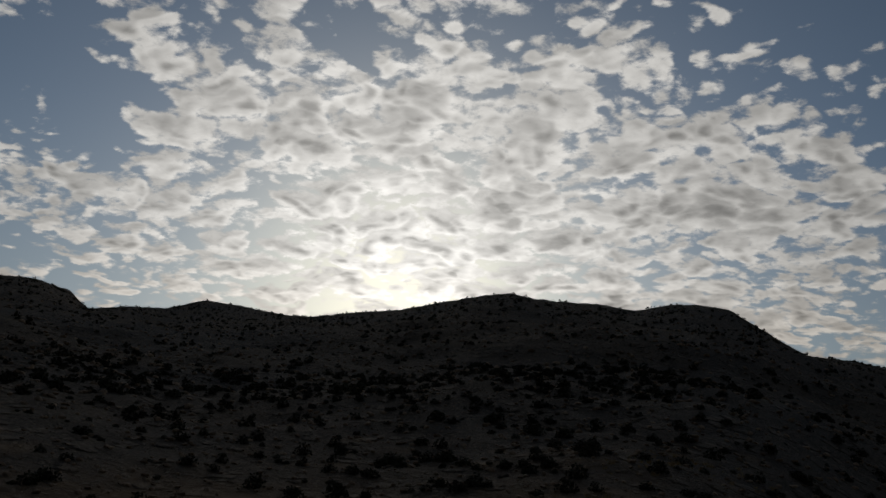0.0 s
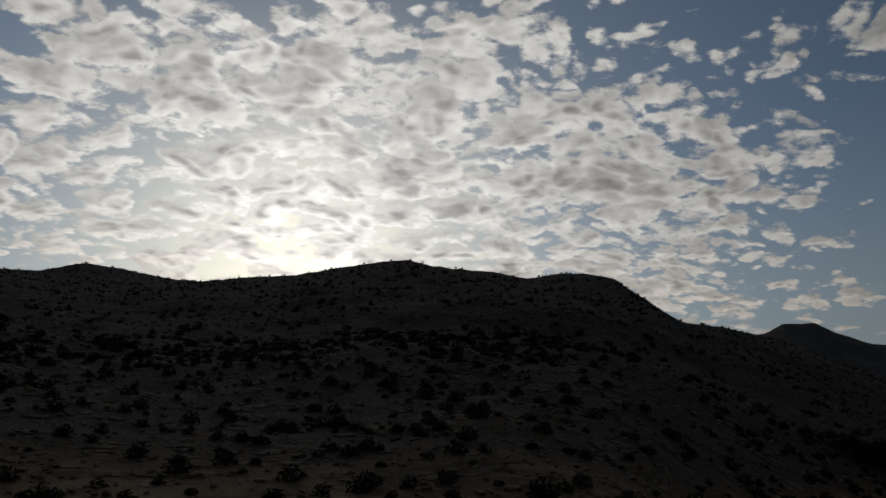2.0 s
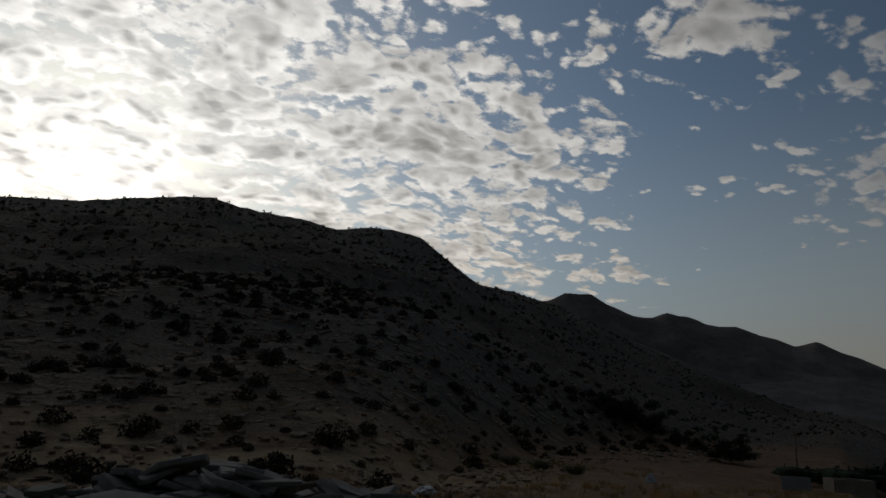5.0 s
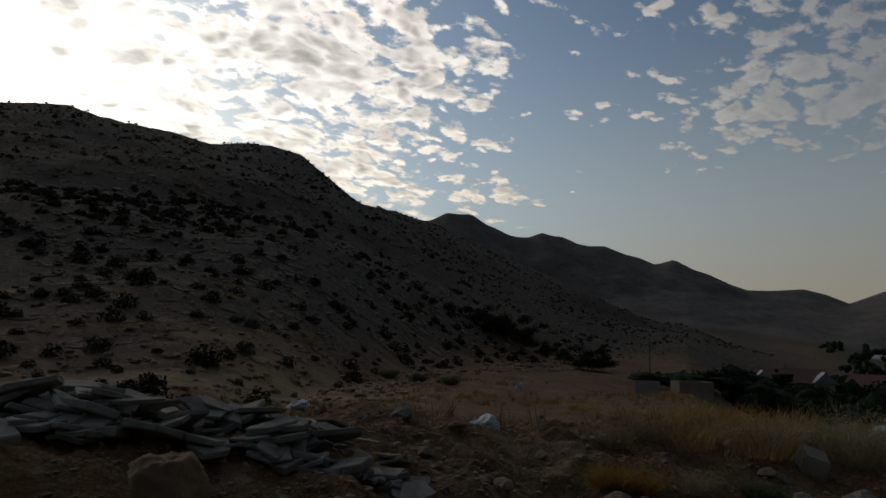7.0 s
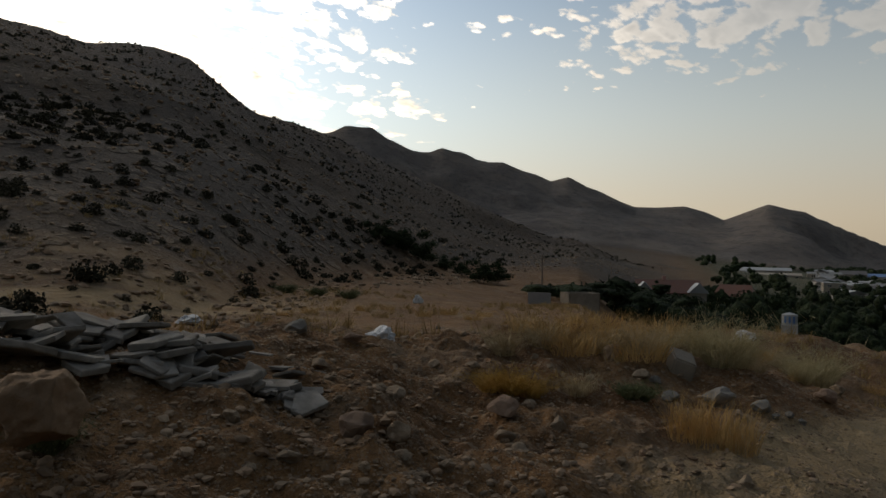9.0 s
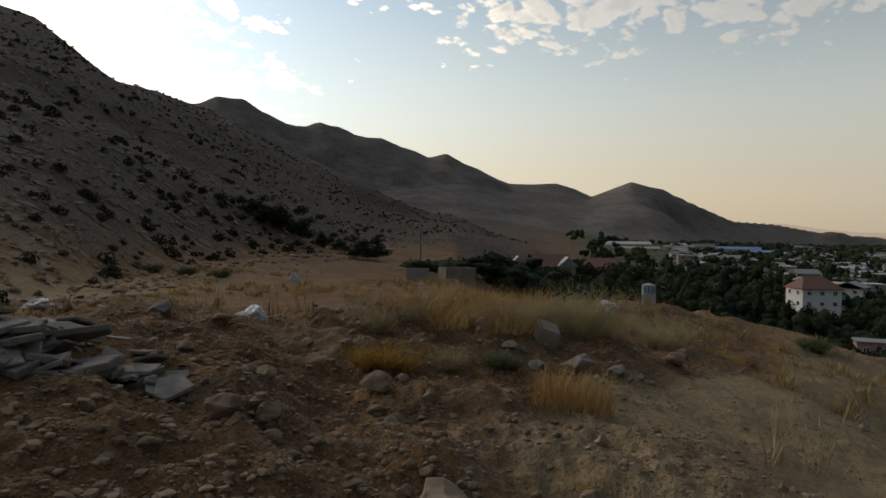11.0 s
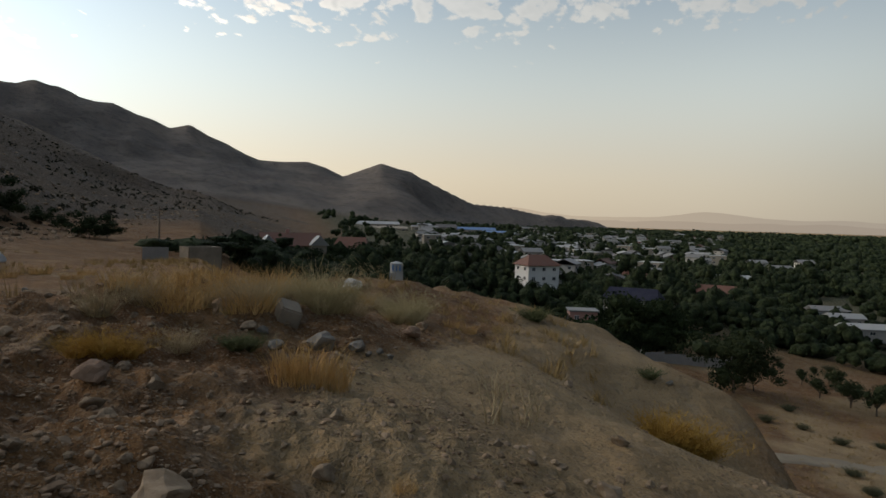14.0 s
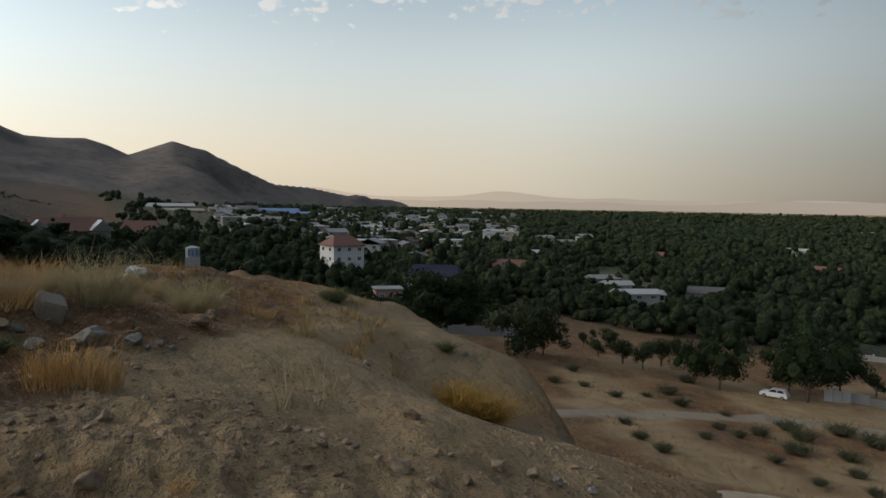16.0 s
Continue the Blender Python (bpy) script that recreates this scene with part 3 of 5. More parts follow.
def tree_proto(leaves, width, tall, stem, n, leaf, label, category="tree", name="tree"):
    ob = new(name)
    tagged(ob, label, category)
    bm = bmesh.new()
    for k in range(random.choice((1, 2, 3))):
        lean = Vector((random.uniform(-0.3, 0.3), random.uniform(-0.3, 0.3), 0)) * stem
        a, b = Vector((lean.x * 0.15, lean.y * 0.15, -0.3)), Vector((lean.x, lean.y, stem))
        rod(bm, a, b, 0.05 * tall * 0.7, 0.03 * tall * 0.7, 7)
        for i in range(5):
            ang = random.uniform(0, 6.3)
            tip = b + Vector((math.cos(ang) * width * 0.33, math.sin(ang) * width * 0.33, tall * random.uniform(0.25, 0.55)))
            mid = b.lerp(tip, 0.5) + Vector((0, 0, tall * 0.08))
            rod(bm, b, mid, 0.022 * tall * 0.7, 0.015 * tall * 0.7, 5)
            rod(bm, mid, tip, 0.015 * tall * 0.7, 0.004 * tall, 5)
    part("trunk", bm, BARK, ob)
    me = crown_mesh("crown", n, width, tall, leaf)
    me.materials.append(leaves)
    c = new("crown", me)
    c.parent = ob
    c.location = (0, 0, stem * 0.75)
    return ob


def settle(proto, x, y, scale=1.0, turn=None, first=[]):
    m = pose(x, y, height(x, y), 0, 0, random.uniform(0, 360) if turn is None else turn)
    ob = copy_thing(proto, m)
    ob.scale = (scale, scale, scale * random.uniform(0.92, 1.08))
    return ob


def drop(proto):
    for o in (*proto.children_recursive, proto):
        bpy.data.objects.remove(o)


# ---- woods of the valley ----
def build_woods():
    bear, r = [], []
    for lo, hi, n in ((46, 150, 900), (150, 400, 4400), (400, 1000, 7000), (1000, 1980, 8000)):
        bear.append(RNG.uniform(54, 130, n))
        r.append(np.sqrt(RNG.uniform(lo * lo, hi * hi, n)))
    bear, r = np.concatenate(bear), np.concatenate(r)
    x, y = r * np.sin(np.radians(bear)), r * np.cos(np.radians(bear))
    start = np.interp(bear, [54, 58, 70, 88, 91, 97, 101, 110, 118, 124, 130], [48, 60, 62, 95, 165, 170, 160, 160, 168, 172, 175])
    town = (bear > 74) & (bear < 96.5) & (r > 260) & (r < 1100)
    bare = (bear < 76) & (r > 235) | (bear < 80) & (r > 330)
    thin = np.where(town, 0.45, np.where(bare, 0.10, 0.96))
    gap = rough_wave(x / 60, y / 60, 3, 71) > 0.75
    keep = (r > start) & (RNG.random(len(r)) < thin) & ~gap
    for hb, hd, w in CLEARINGS:
        hx, hy = spot(hb, hd)
        keep &= np.hypot(x - hx, y - hy) > w
        # nothing tall right before the house
        if w < 10:
            keep &= ~((np.abs(bear - hb) < np.degrees(w / hd) * 0.7) & (r < hd) & (r > hd - 26))
    x, y, r = x[keep], y[keep], r[keep]
    z = land(x, y)
    _, _, stony, _, mountain = land(x, y, True)
    keep = np.maximum(stony, mountain) < 0.3
    x, y, r, z = x[keep], y[keep], r[keep], z[keep]
    wide = np.clip(0.010 * r, 3.0, 11) * RNG.uniform(0.5, 1.9, len(r)) + 1.2
    tall = np.clip(wide * RNG.uniform(0.7, 1.1, len(r)), 2.5, 6.5)
    tall = np.where(RNG.random(len(r)) < 0.05, tall * 1.5, tall)
    tall = np.where(r < 130, np.minimum(tall, 3.6), tall)
    room = 1.58 - r * math.tan(radians(1.9)) - z
    low = (np.degrees(np.arctan2(x, y)) < 78) & (r < 300)
    tall = np.where(low, np.minimum(tall, np.maximum(room, 0.2) / 1.05), tall)
    keep = tall > 0.9
    x, y, r, z, wide, tall = x[keep], y[keep], r[keep], z[keep], wide[keep], tall[keep]
    # each crown: a few soft lobes with small leaves breaking their outline
    ico_v, ico_f = ball()
    vs, fs, soft, at = [], [], [], 0
    for i in range(len(x)):
        lobes, k = (6, 54) if r[i] < 200 else (4, 18) if r[i] < 400 else (3, 3) if r[i] < 1000 else (2, 1)
        c = RNG.normal(size=(lobes, 3)) * (0.25, 0.25, 0.17)
        rad = RNG.uniform(0.24, 0.38, lobes)
        size = np.array((wide[i], wide[i], tall[i] * 1.1))
        mid = np.array((x[i], y[i], z[i] + tall[i] * 0.52))
        v = (c[:, None, :] + ico_v[None] * (rad[:, None] * RNG.uniform(0.55, 1.2, (lobes, 12)))[:, :, None]) * size + mid
        f = (ico_f[None] + 12 * np.arange(lobes)[:, None, None]).reshape(-1, 3)
        vs.append(v.reshape(-1, 3))
        fs.append(f + at)
        soft.append(np.ones(len(f), bool))
        at += 12 * lobes
        j = RNG.integers(0, lobes, k)
        d = RNG.normal(size=(k, 3))
        d /= np.linalg.norm(d, axis=1)[:, None]
        p = (c[j] + d * (rad[j] * RNG.uniform(0.85, 1.08, k))[:, None]) * size + mid
        leaf = max(wide[i], tall[i]) * (0.095 if k > 50 else 0.14 if k > 10 else 0.2 if k > 2 else 0.3)
        v, q = leaf_quads(p, RNG.uniform(0.6, 1.3, k) * leaf)
        vs.append(v)
        fs.append(np.concatenate([q[:, (0, 1, 2)], q[:, (0, 2, 3)]]) + at)
        soft.append(np.zeros(2 * k, bool))
        at += len(v)
    ob = sheet_object("woodland", np.concatenate(vs), np.concatenate(fs), foliage("woodland_leaves", (0.022, 0.034, 0.015), (0.045, 0.060, 0.027), 0.03, 0.9), np.concatenate(soft))
    return tagged(ob, "dense dark green orchards and woods filling the valley floor", "woodland", kind="stuff")


# bearing, distance and half-width of the houses that stand free of the trees
CLEARINGS = [(82.6, 185, 9), (62.5, 150, 9), (90.4, 150, 10), (86.4, 118, 6), (70.9, 118, 4), (106.2, 240, 15), (120.4, 365, 8), (69.2, 640, 60), (76.9, 700, 60), (124, 190, 9)]
build_woods()


# ---- shrubs and stones of the hillside ----
def dome_quads(x, y, z, size, k, leaf, flat=0.75):
    d = RNG.normal(size=(k, 3))
    d /= np.linalg.norm(d, axis=1)[:, None]
    d[:, 2] = np.abs(d[:, 2])
    p = d * (RNG.uniform(0.10, 1.0, k) ** 0.6)[:, None] * (size * 0.5, size * 0.5, size * flat)
    return leaf_quads(p + (x, y, z - 0.03), RNG.uniform(0.6, 1.3, k) * leaf)


def build_hill_shrubs():
    n = 12000
    bear = RNG.uniform(-38, 62, n)
    r = np.sqrt(RNG.uniform(14 ** 2, 330 ** 2, n))
    r[:2200] = np.sqrt(RNG.uniform(14 ** 2, 80 ** 2, 2200))
    x, y = r * np.sin(np.radians(bear)), r * np.cos(np.radians(bear))
    toe = soft_interp(bear, [-180, -40, 20, 30, 40, 50, 58, 64, 180], [40, 18, 15, 26, 55, 130, 300, 420, 420])
    rc = along(HILL + FLANK, bear, 1)
    keep = (r > toe * 0.9) & (r < rc * 1.02) & (rough_wave(x / 14, y / 14, 2, 81) > RNG.uniform(-1.3, 0.2, n))
    x, y, r = x[keep], y[keep], r[keep]
    z = land(x, y)
    size = RNG.uniform(0.3, 1.0, len(r)) ** 2.2 * np.clip(0.55 + r / 130, 0.7, 1.2) + 0.2
    vs, fs, at = [], [], 0
    for i in range(len(x)):
        k = 240 if r[i] < 40 else 90 if r[i] < 90 else 20 if r[i] < 180 else 11
        v, f = dome_quads(x[i], y[i], z[i], size[i], k, size[i] * (0.12 if k == 240 else 0.20 if k == 90 else 0.36 if k == 20 else 0.45), RNG.uniform(0.4, 0.7))
        vs.append(v)
        fs.append(f + at)
        at += len(v)
    ob = sheet_object("hillside_shrubs", np.concatenate(vs), np.concatenate(fs), foliage("dry_shrub_leaves", (0.022, 0.021, 0.013), (0.056, 0.050, 0.029), 0.15), False)
    tagged(ob, "low dark cushion shrubs scattered over the stony hillside", "shrubs", kind="stuff")


def rock_mesh(name, seed, material, detail=2, flat=0.75, cuts=9):
    bm = bmesh.new()
    bmesh.ops.create_icosphere(bm, subdivisions=detail, radius=0.5)
    rnd = random.Random(seed)
    planes = []
    for k in range(cuts):
        v = Vector((rnd.gauss(0, 1), rnd.gauss(0, 1), rnd.gauss(0, 0.8))).normalized()
        planes.append((v, rnd.uniform(0.24, 0.40)))
    for v in bm.verts:
        for d, lim in planes:
            over = v.co.dot(d) - lim
            if over > 0:
                v.co -= d * over * 0.92
        v.co *= 1 + 0.26 * noise.noise(v.co * 3.1 + Vector((seed * 3.7, 0, 0))) + 0.09 * noise.noise(v.co * 9 + Vector((0, seed, 0))) + 0.045 * noise.noise(v.co * 22 + Vector((0, 0, seed)))
        v.co.z *= flat
    for f in bm.faces:
        f.smooth = detail > 3
    me = bpy.data.meshes.new(name)
    bm.to_mesh(me)
    bm.free()
    me.materials.append(material)
    return me


STONE_TAN = stone_like("tan_stone", ((0.215, 0.150, 0.094), (0.295, 0.22, 0.148), (0.145, 0.098, 0.06)), 14, 0.92, 0.5)
STONE_GREY = stone_like("grey_stone", ((0.180, 0.158, 0.130), (0.265, 0.236, 0.198), (0.12, 0.098, 0.074)), 12, 0.85, 0.4)
STONE_LOOSE = stone_like("loose_stone", ((0.205, 0.130, 0.078), (0.31, 0.222, 0.145), (0.135, 0.086, 0.050)), 9, 0.93, 0.3, 0.35, True)
ROCKS = [rock_mesh("rock", 40 + i, STONE_TAN, 3, 0.72) for i in range(10)]
PEBBLES = [rock_mesh("pebble", 80 + i, STONE_LOOSE, 1, 0.7) for i in range(6)]


def scatter_stones(name, x, y, size, label, sink=0.25):
    """Many loose stones as one mesh, each its own island."""
    z = land(x, y)
    shapes = []
    for me in PEBBLES:
        v = np.array([q.co[:] for q in me.vertices])
        f = np.array([list(q.vertices) for q in me.polygons])
        shapes.append((v, f))
    vs, fs, at = [], [], 0
    for i in range(len(x)):
        v, f = shapes[i % len(shapes)]
        a = RNG.uniform(0, 6.28)
        c, s = math.cos(a), math.sin(a)
        w = v * size[i] * (RNG.uniform(0.7, 1.3), RNG.uniform(0.7, 1.3), RNG.uniform(0.6, 1.1))
        w = w @ np.array([[c, s, 0], [-s, c, 0], [0, 0, 1]])
        vs.append(w + (x[i], y[i], z[i] + size[i] * (0.35 - sink)))
        fs.append(f + at)
        at += len(v)
    ob = sheet_object(name, np.concatenate(vs), np.concatenate(fs), STONE_LOOSE, False)
    return tagged(ob, label, "stones", kind="stuff")


def build_stones():
    n = 7500
    bear = RNG.uniform(-36, 60, n)
    r = np.exp(RNG.uniform(np.log(10), np.log(260), n))
    x, y = r * np.sin(np.radians(bear)), r * np.cos(np.radians(bear))
    toe = soft_interp(bear, [-180, -40, 20, 30, 40, 50, 58, 64, 180], [40, 18, 15, 26, 55, 130, 300, 420, 420])
    keep = r > toe * 0.6
    x, y, r = x[keep], y[keep], r[keep]
    scatter_stones("hillside_stones", x, y, RNG.uniform(0.1, 0.5, len(r)) * np.clip(r / 40, 0.7, 2.0), "pale loose stones strewn over the hillside")
    n = 90000
    bear = RNG.uniform(4, 128, n)
    r = np.exp(RNG.uniform(np.log(1.9), np.log(15), n))
    x, y = r * np.sin(np.radians(bear)), r * np.cos(np.radians(bear))
    dense = rough_wave(x / 1.3, y / 1.3, 3, 91) + 0.9 * ((y > 1.9) | (x < 2.6)) - 0.25 + 0.5 * (r < 4.8) * (bear > 66)
    keep = dense > RNG.uniform(-0.6, 1.3, n)
    x, y, r = x[keep], y[keep], r[keep]
    size = 0.006 + 0.024 * RNG.random(len(r)) ** 4 + 0.06 * RNG.random(len(r)) ** 18 + 0.0030 * np.clip(r - 3, 0, 6) * RNG.random(len(r))
    scatter_stones("gravel", x, y, size, "loose gravel and small stones on brown earth")
    n = 3000
    bear = RNG.uniform(88, 128, n)
    r = RNG.uniform(16, 150, n)
    x, y = r * np.sin(np.radians(bear)), r * np.cos(np.radians(bear))
    keep = rough_wave(x / 9, y / 9, 2, 95) > 0.1
    x, y, r = x[keep], y[keep], r[keep]
    scatter_stones("slope_stones", x, y, RNG.uniform(0.08, 0.35, len(r)) ** 1.1, "loose stones on the dry slope below the mound")


def build_dry_grass():
    """Thin dry grass over the foot of the hill and the slope below, in patches."""
    vs, fs, at = [], [], 0
    for lo, hi, near, far, n, floor in ((8, 60, 5.5, 34, 1500, 0.0), (92, 130, 30, 125, 3000, -0.1), (60, 88, 9, 14, 120, -1.0)):
        b = RNG.uniform(lo, hi, n)
        r = np.sqrt(RNG.uniform(near ** 2, far ** 2, n))
        x, y = r * np.sin(np.radians(b)), r * np.cos(np.radians(b))
        keep = rough_wave(x / 4 if lo < 90 else x / 14, y / 4 if lo < 90 else y / 14, 3, 99) > floor
        x, y, r = x[keep], y[keep], r[keep]
        z = land(x, y)
        for i in range(len(x)):
            s = RNG.uniform(0.12, 0.4) * (1 if lo < 90 else 2.0)
            k = 26 if lo < 90 else 16
            a = RNG.uniform(0, 6.283, k)
            root = np.stack([np.cos(a), np.sin(a), 0 * a], 1) * (RNG.random(k) * s * 0.5)[:, None] + (x[i], y[i], z[i] - 0.02)
            tip = root + np.stack([RNG.normal(0, 0.3, k), RNG.normal(0, 0.3, k), RNG.uniform(0.4, 1.0, k)], 1) * s * 0.7
            side = np.stack([np.sin(a), -np.cos(a), 0 * a], 1) * s * 0.025
            vs.append(np.stack([root - side, root + side, tip], 1).reshape(-1, 3))
            fs.append(np.arange(3 * k).reshape(k, 3) + at)
            at += 3 * k
    ob = sheet_object("dry_grass", np.concatenate(vs), np.concatenate(fs), foliage("thin_straw", (0.26, 0.165, 0.065), (0.42, 0.29, 0.13), 0.4), False)
    tagged(ob, "thin dry yellow grass in patches on stony earth", "grass", kind="stuff")


build_hill_shrubs()
build_stones()
build_dry_grass()


# ---- rubble, rocks and litter on the mound ----
def slab_mesh(seed):
    rnd = random.Random(seed)
    bm = bmesh.new()
    n = rnd.choice((4, 5, 5, 6))
    long, deep = rnd.uniform(0.8, 1.2), rnd.uniform(0.5, 0.8)
    ring = []
    for i in range(n):
        a = 6.283 * (i + rnd.uniform(-0.25, 0.25)) / n
        ring.append((math.cos(a) * long * 0.5, math.sin(a) * deep * 0.5))
    low = [bm.verts.new((x * rnd.uniform(0.94, 1.04), y * rnd.uniform(0.94, 1.04), -0.045)) for x, y in ring]
    high = [bm.verts.new((x, y, 0.045 + rnd.uniform(-0.02, 0.02))) for x, y in ring]
    bm.faces.new(list(reversed(low)))
    bm.faces.new(high)
    for i in range(n):
        bm.faces.new((low[i], low[(i + 1) % n], high[(i + 1) % n], high[i]))
    bmesh.ops.bevel(bm, geom=list(bm.edges), offset=0.014, segments=1, affect="EDGES")
    me = bpy.data.meshes.new("stone_slab")
    bm.to_mesh(me)
    bm.free()
    me.materials.append(STONE_GREY)
    return me


def build_slab_pile():
    pile = base("slab_pile", 0.75, 3.45, label="heap of broken grey stone slabs dumped on the earth", category="rubble pile")
    at = pile.matrix_basis.translation
    shapes = [slab_mesh(i) for i in range(9)]
    rnd = random.Random(5)
    for i in range(300):
        b, d = rnd.uniform(-8, 31), rnd.uniform(3.6, 4.7)
        if b > 24 and d > 4.3:
            continue
        x, y = spot(b, d)
        core = max(0.0, 1 - ((b - 8) / 24) ** 2) * max(0.0, 1 - ((d - 4.2) / 0.75) ** 2)
        layer = rnd.random()
        z = height(x, y) + 0.02 + 0.13 * core * layer
        tilt = 11 if layer > 0.3 else 7
        size = rnd.uniform(0.16, 0.34) if rnd.random() < 0.85 else rnd.uniform(0.34, 0.44)
        m = pose(x - at.x, y - at.y, z - at.z, rnd.gauss(10, tilt), rnd.gauss(0, tilt), rnd.uniform(0, 360)) @ Matrix.Diagonal((size, size, size * rnd.uniform(0.7, 1.3), 1))
        like("stone_slab", rnd.choice(shapes), pile, m)


build_slab_pile()


def rock(x, y, size, label, kind=None, sink=0.15, turn=None, mesh=None, stretch=(1, 1, 1), material=None):
    i = random.randrange(len(ROCKS)) if kind is None else kind
    me = mesh or ROCKS[i]
    if material:
        me = me.copy()
        me.materials[0] = material
    ob = new("rock", me)
    ob.matrix_basis = pose(x, y, height(x, y) + size * (0.36 - sink) * stretch[2], random.uniform(-12, 12), random.uniform(-12, 12),
                           random.uniform(0, 360) if turn is None else turn) @ Matrix.Diagonal((size * stretch[0], size * stretch[1], size * stretch[2], 1))
    return tagged(ob, label, "rock", "loose rocks on the mound")


TAN = "rough tan rock half sunk in the brown earth"
GREY = "grey broken stone lying on the earth"
RED = stone_like("reddish_stone", ((0.195, 0.122, 0.080), (0.255, 0.170, 0.118), (0.14, 0.084, 0.054)), 14, 0.92, 0.5)
rock(0.56, 2.84, 0.31, "large tan boulder in front of the slab heap", 1, -0.12, 40, mesh=rock_mesh("boulder", 33, stone_like("brown_boulder", ((0.24, 0.148, 0.084), (0.30, 0.195, 0.118), (0.15, 0.092, 0.052)), 14, 0.92, 0.6), 5, 0.8, 6), stretch=(1.0, 0.9, 1.15))
# bearing, elevation, size, material
for b, e, s, mat in [(46.0, -12.6, 0.27, RED), (37.0, -14.2, 0.20, STONE_TAN), (33.5, -14.0, 0.26, RED), (41.0, -9.0, 0.14, STONE_TAN), (48.5, -11.9, 0.12, STONE_TAN),
                     (59.0, -9.6, 0.2, STONE_GREY), (60.0, -10.8, 0.24, STONE_GREY), (56.0, -8.0, 0.34, STONE_TAN), (52.3, -20.0, 0.10, STONE_TAN), (49.5, -19.0, 0.12, STONE_TAN),
                     (48.0, -18.4, 0.09, STONE_TAN), (44.6, -22.0, 0.14, STONE_TAN), (54.5, -14.4, 0.07, STONE_TAN), (61.5, -13.8, 0.08, STONE_TAN), (59.0, -12.6, 0.07, STONE_TAN),
                     (61.0, -16.0, 0.08, STONE_TAN), (57.5, -15.0, 0.06, STONE_TAN), (84.8, -13.4, 0.20, STONE_TAN), (93.0, -12.6, 0.20, STONE_GREY), (88.6, -17.6, 0.20, STONE_TAN),
                     (87.6, -21.7, 0.26, STONE_TAN), (96.0, -21.4, 0.22, STONE_TAN), (99.0, -21.8, 0.16, STONE_TAN), (101.0, -22.2, 0.14, STONE_GREY), (93.5, -22.6, 0.14, STONE_TAN),
                     (90.5, -22.6, 0.12, STONE_TAN), (104, -22.6, 0.12, STONE_GREY), (71.4, -9.9, 0.42, RED), (72.4, -9.3, 0.30, STONE_TAN), (66.5, -11.0, 0.30, STONE_GREY), (63.6, -11.0, 0.5, STONE_GREY),
                     (68.6, -11.3, 0.16, STONE_GREY), (69.4, -11.7, 0.13, STONE_GREY), (67.6, -11.5, 0.12, STONE_GREY), (30.0, -6.2, 0.25, STONE_GREY), (28.5, -11.5, 0.16, STONE_GREY),
                     (34.5, -7.0, 0.2, RED), (31.5, -9.0, 0.16, STONE_TAN), (24.0, -12.5, 0.12, STONE_TAN), (28.0, -15.6, 0.14, STONE_TAN), (38.5, -17, 0.08, STONE_TAN), (43.0, -6.0, 0.2, STONE_GREY), (50.0, -22.2, 0.42, STONE_TAN), (47.5, -20.5, 0.12, STONE_TAN)]:
    x, y = meet(b, e)
    rock(x, y, s * (0.55 if 58 < b < 74 else 0.72), {RED: "reddish brown rock in the loose earth", STONE_GREY: GREY, STONE_TAN: TAN}[mat], material=mat)

# smaller stones strewn round them
for i in range(110):
    x, y = spot(random.uniform(24, 66), random.uniform(2.3, 7.0))
    rock(x, y, random.uniform(0.05, 0.075) if i % 4 else random.uniform(0.09, 0.15), "small dusty brown stone in loose earth", material=None, sink=0.2)
for i in range(28):
    x, y = spot(random.uniform(78, 108), random.uniform(3.3, 4.6))
    rock(x, y, random.uniform(0.04, 0.09), "small dusty brown stone in loose earth", material=None, sink=0.2)

# the squared block
CONCRETE = stone_like("concrete", ((0.26, 0.215, 0.165), (0.205, 0.168, 0.125), (0.15, 0.12, 0.09)), 8, 0.9, 0.3)
bm = block((0.21, 0.19, 0.19), bevel=0.015)
for v in bm.verts:
    v.co += Vector((0.035 * noise.noise(v.co * 5), 0.035 * noise.noise(v.co * 5 + Vector((5, 0, 0))), 0.05 * noise.noise(v.co * 4) + 0.12 * v.co.x))
concrete_block = part("stone_block", bm, CONCRETE)
concrete_block.matrix_basis = pose(5.47, 3.02, height(5.47, 3.02) + 0.07, 14, -12, 35)
tagged(concrete_block, "squared pale stone block tilted among grey rubble", "stone block")


def crumpled(name, size, seed, material):
    bm = bmesh.new()
    bmesh.ops.create_icosphere(bm, subdivisions=4, radius=0.5)
    for v in bm.verts:
        v.co *= 1 + 0.5 * noise.noise(v.co * 3.5 + Vector((seed, 0, 0))) + 0.25 * noise.noise(v.co * 9 + Vector((0, seed, 0)))
        v.co = Vector((v.co.x * size[0], v.co.y * size[1], max(v.co.z, -0.3) * size[2]))
    return part(name, bm, material)


PLASTIC = paint("white_plastic", (0.55, 0.55, 0.54), 0.5, 0, 0.35, 9)
for x, y, s, seed in ((3.60, 4.76, (0.24, 0.2, 0.2), 3), (*meet(41.6, -3.9), (0.35, 0.2, 0.36), 8), (*meet(22.5, -5.4), (0.2, 0.15, 0.08), 12), (*meet(66.8, -5.9), (0.5, 0.3, 0.2), 15)):
    ob = crumpled("plastic_bag", s, seed, PLASTIC)
    ob.matrix_basis = pose(x, y, height(x, y) + s[2] * 0.22)
    tagged(ob, "crumpled dirty white plastic bag on the earth", "litter", "litter")


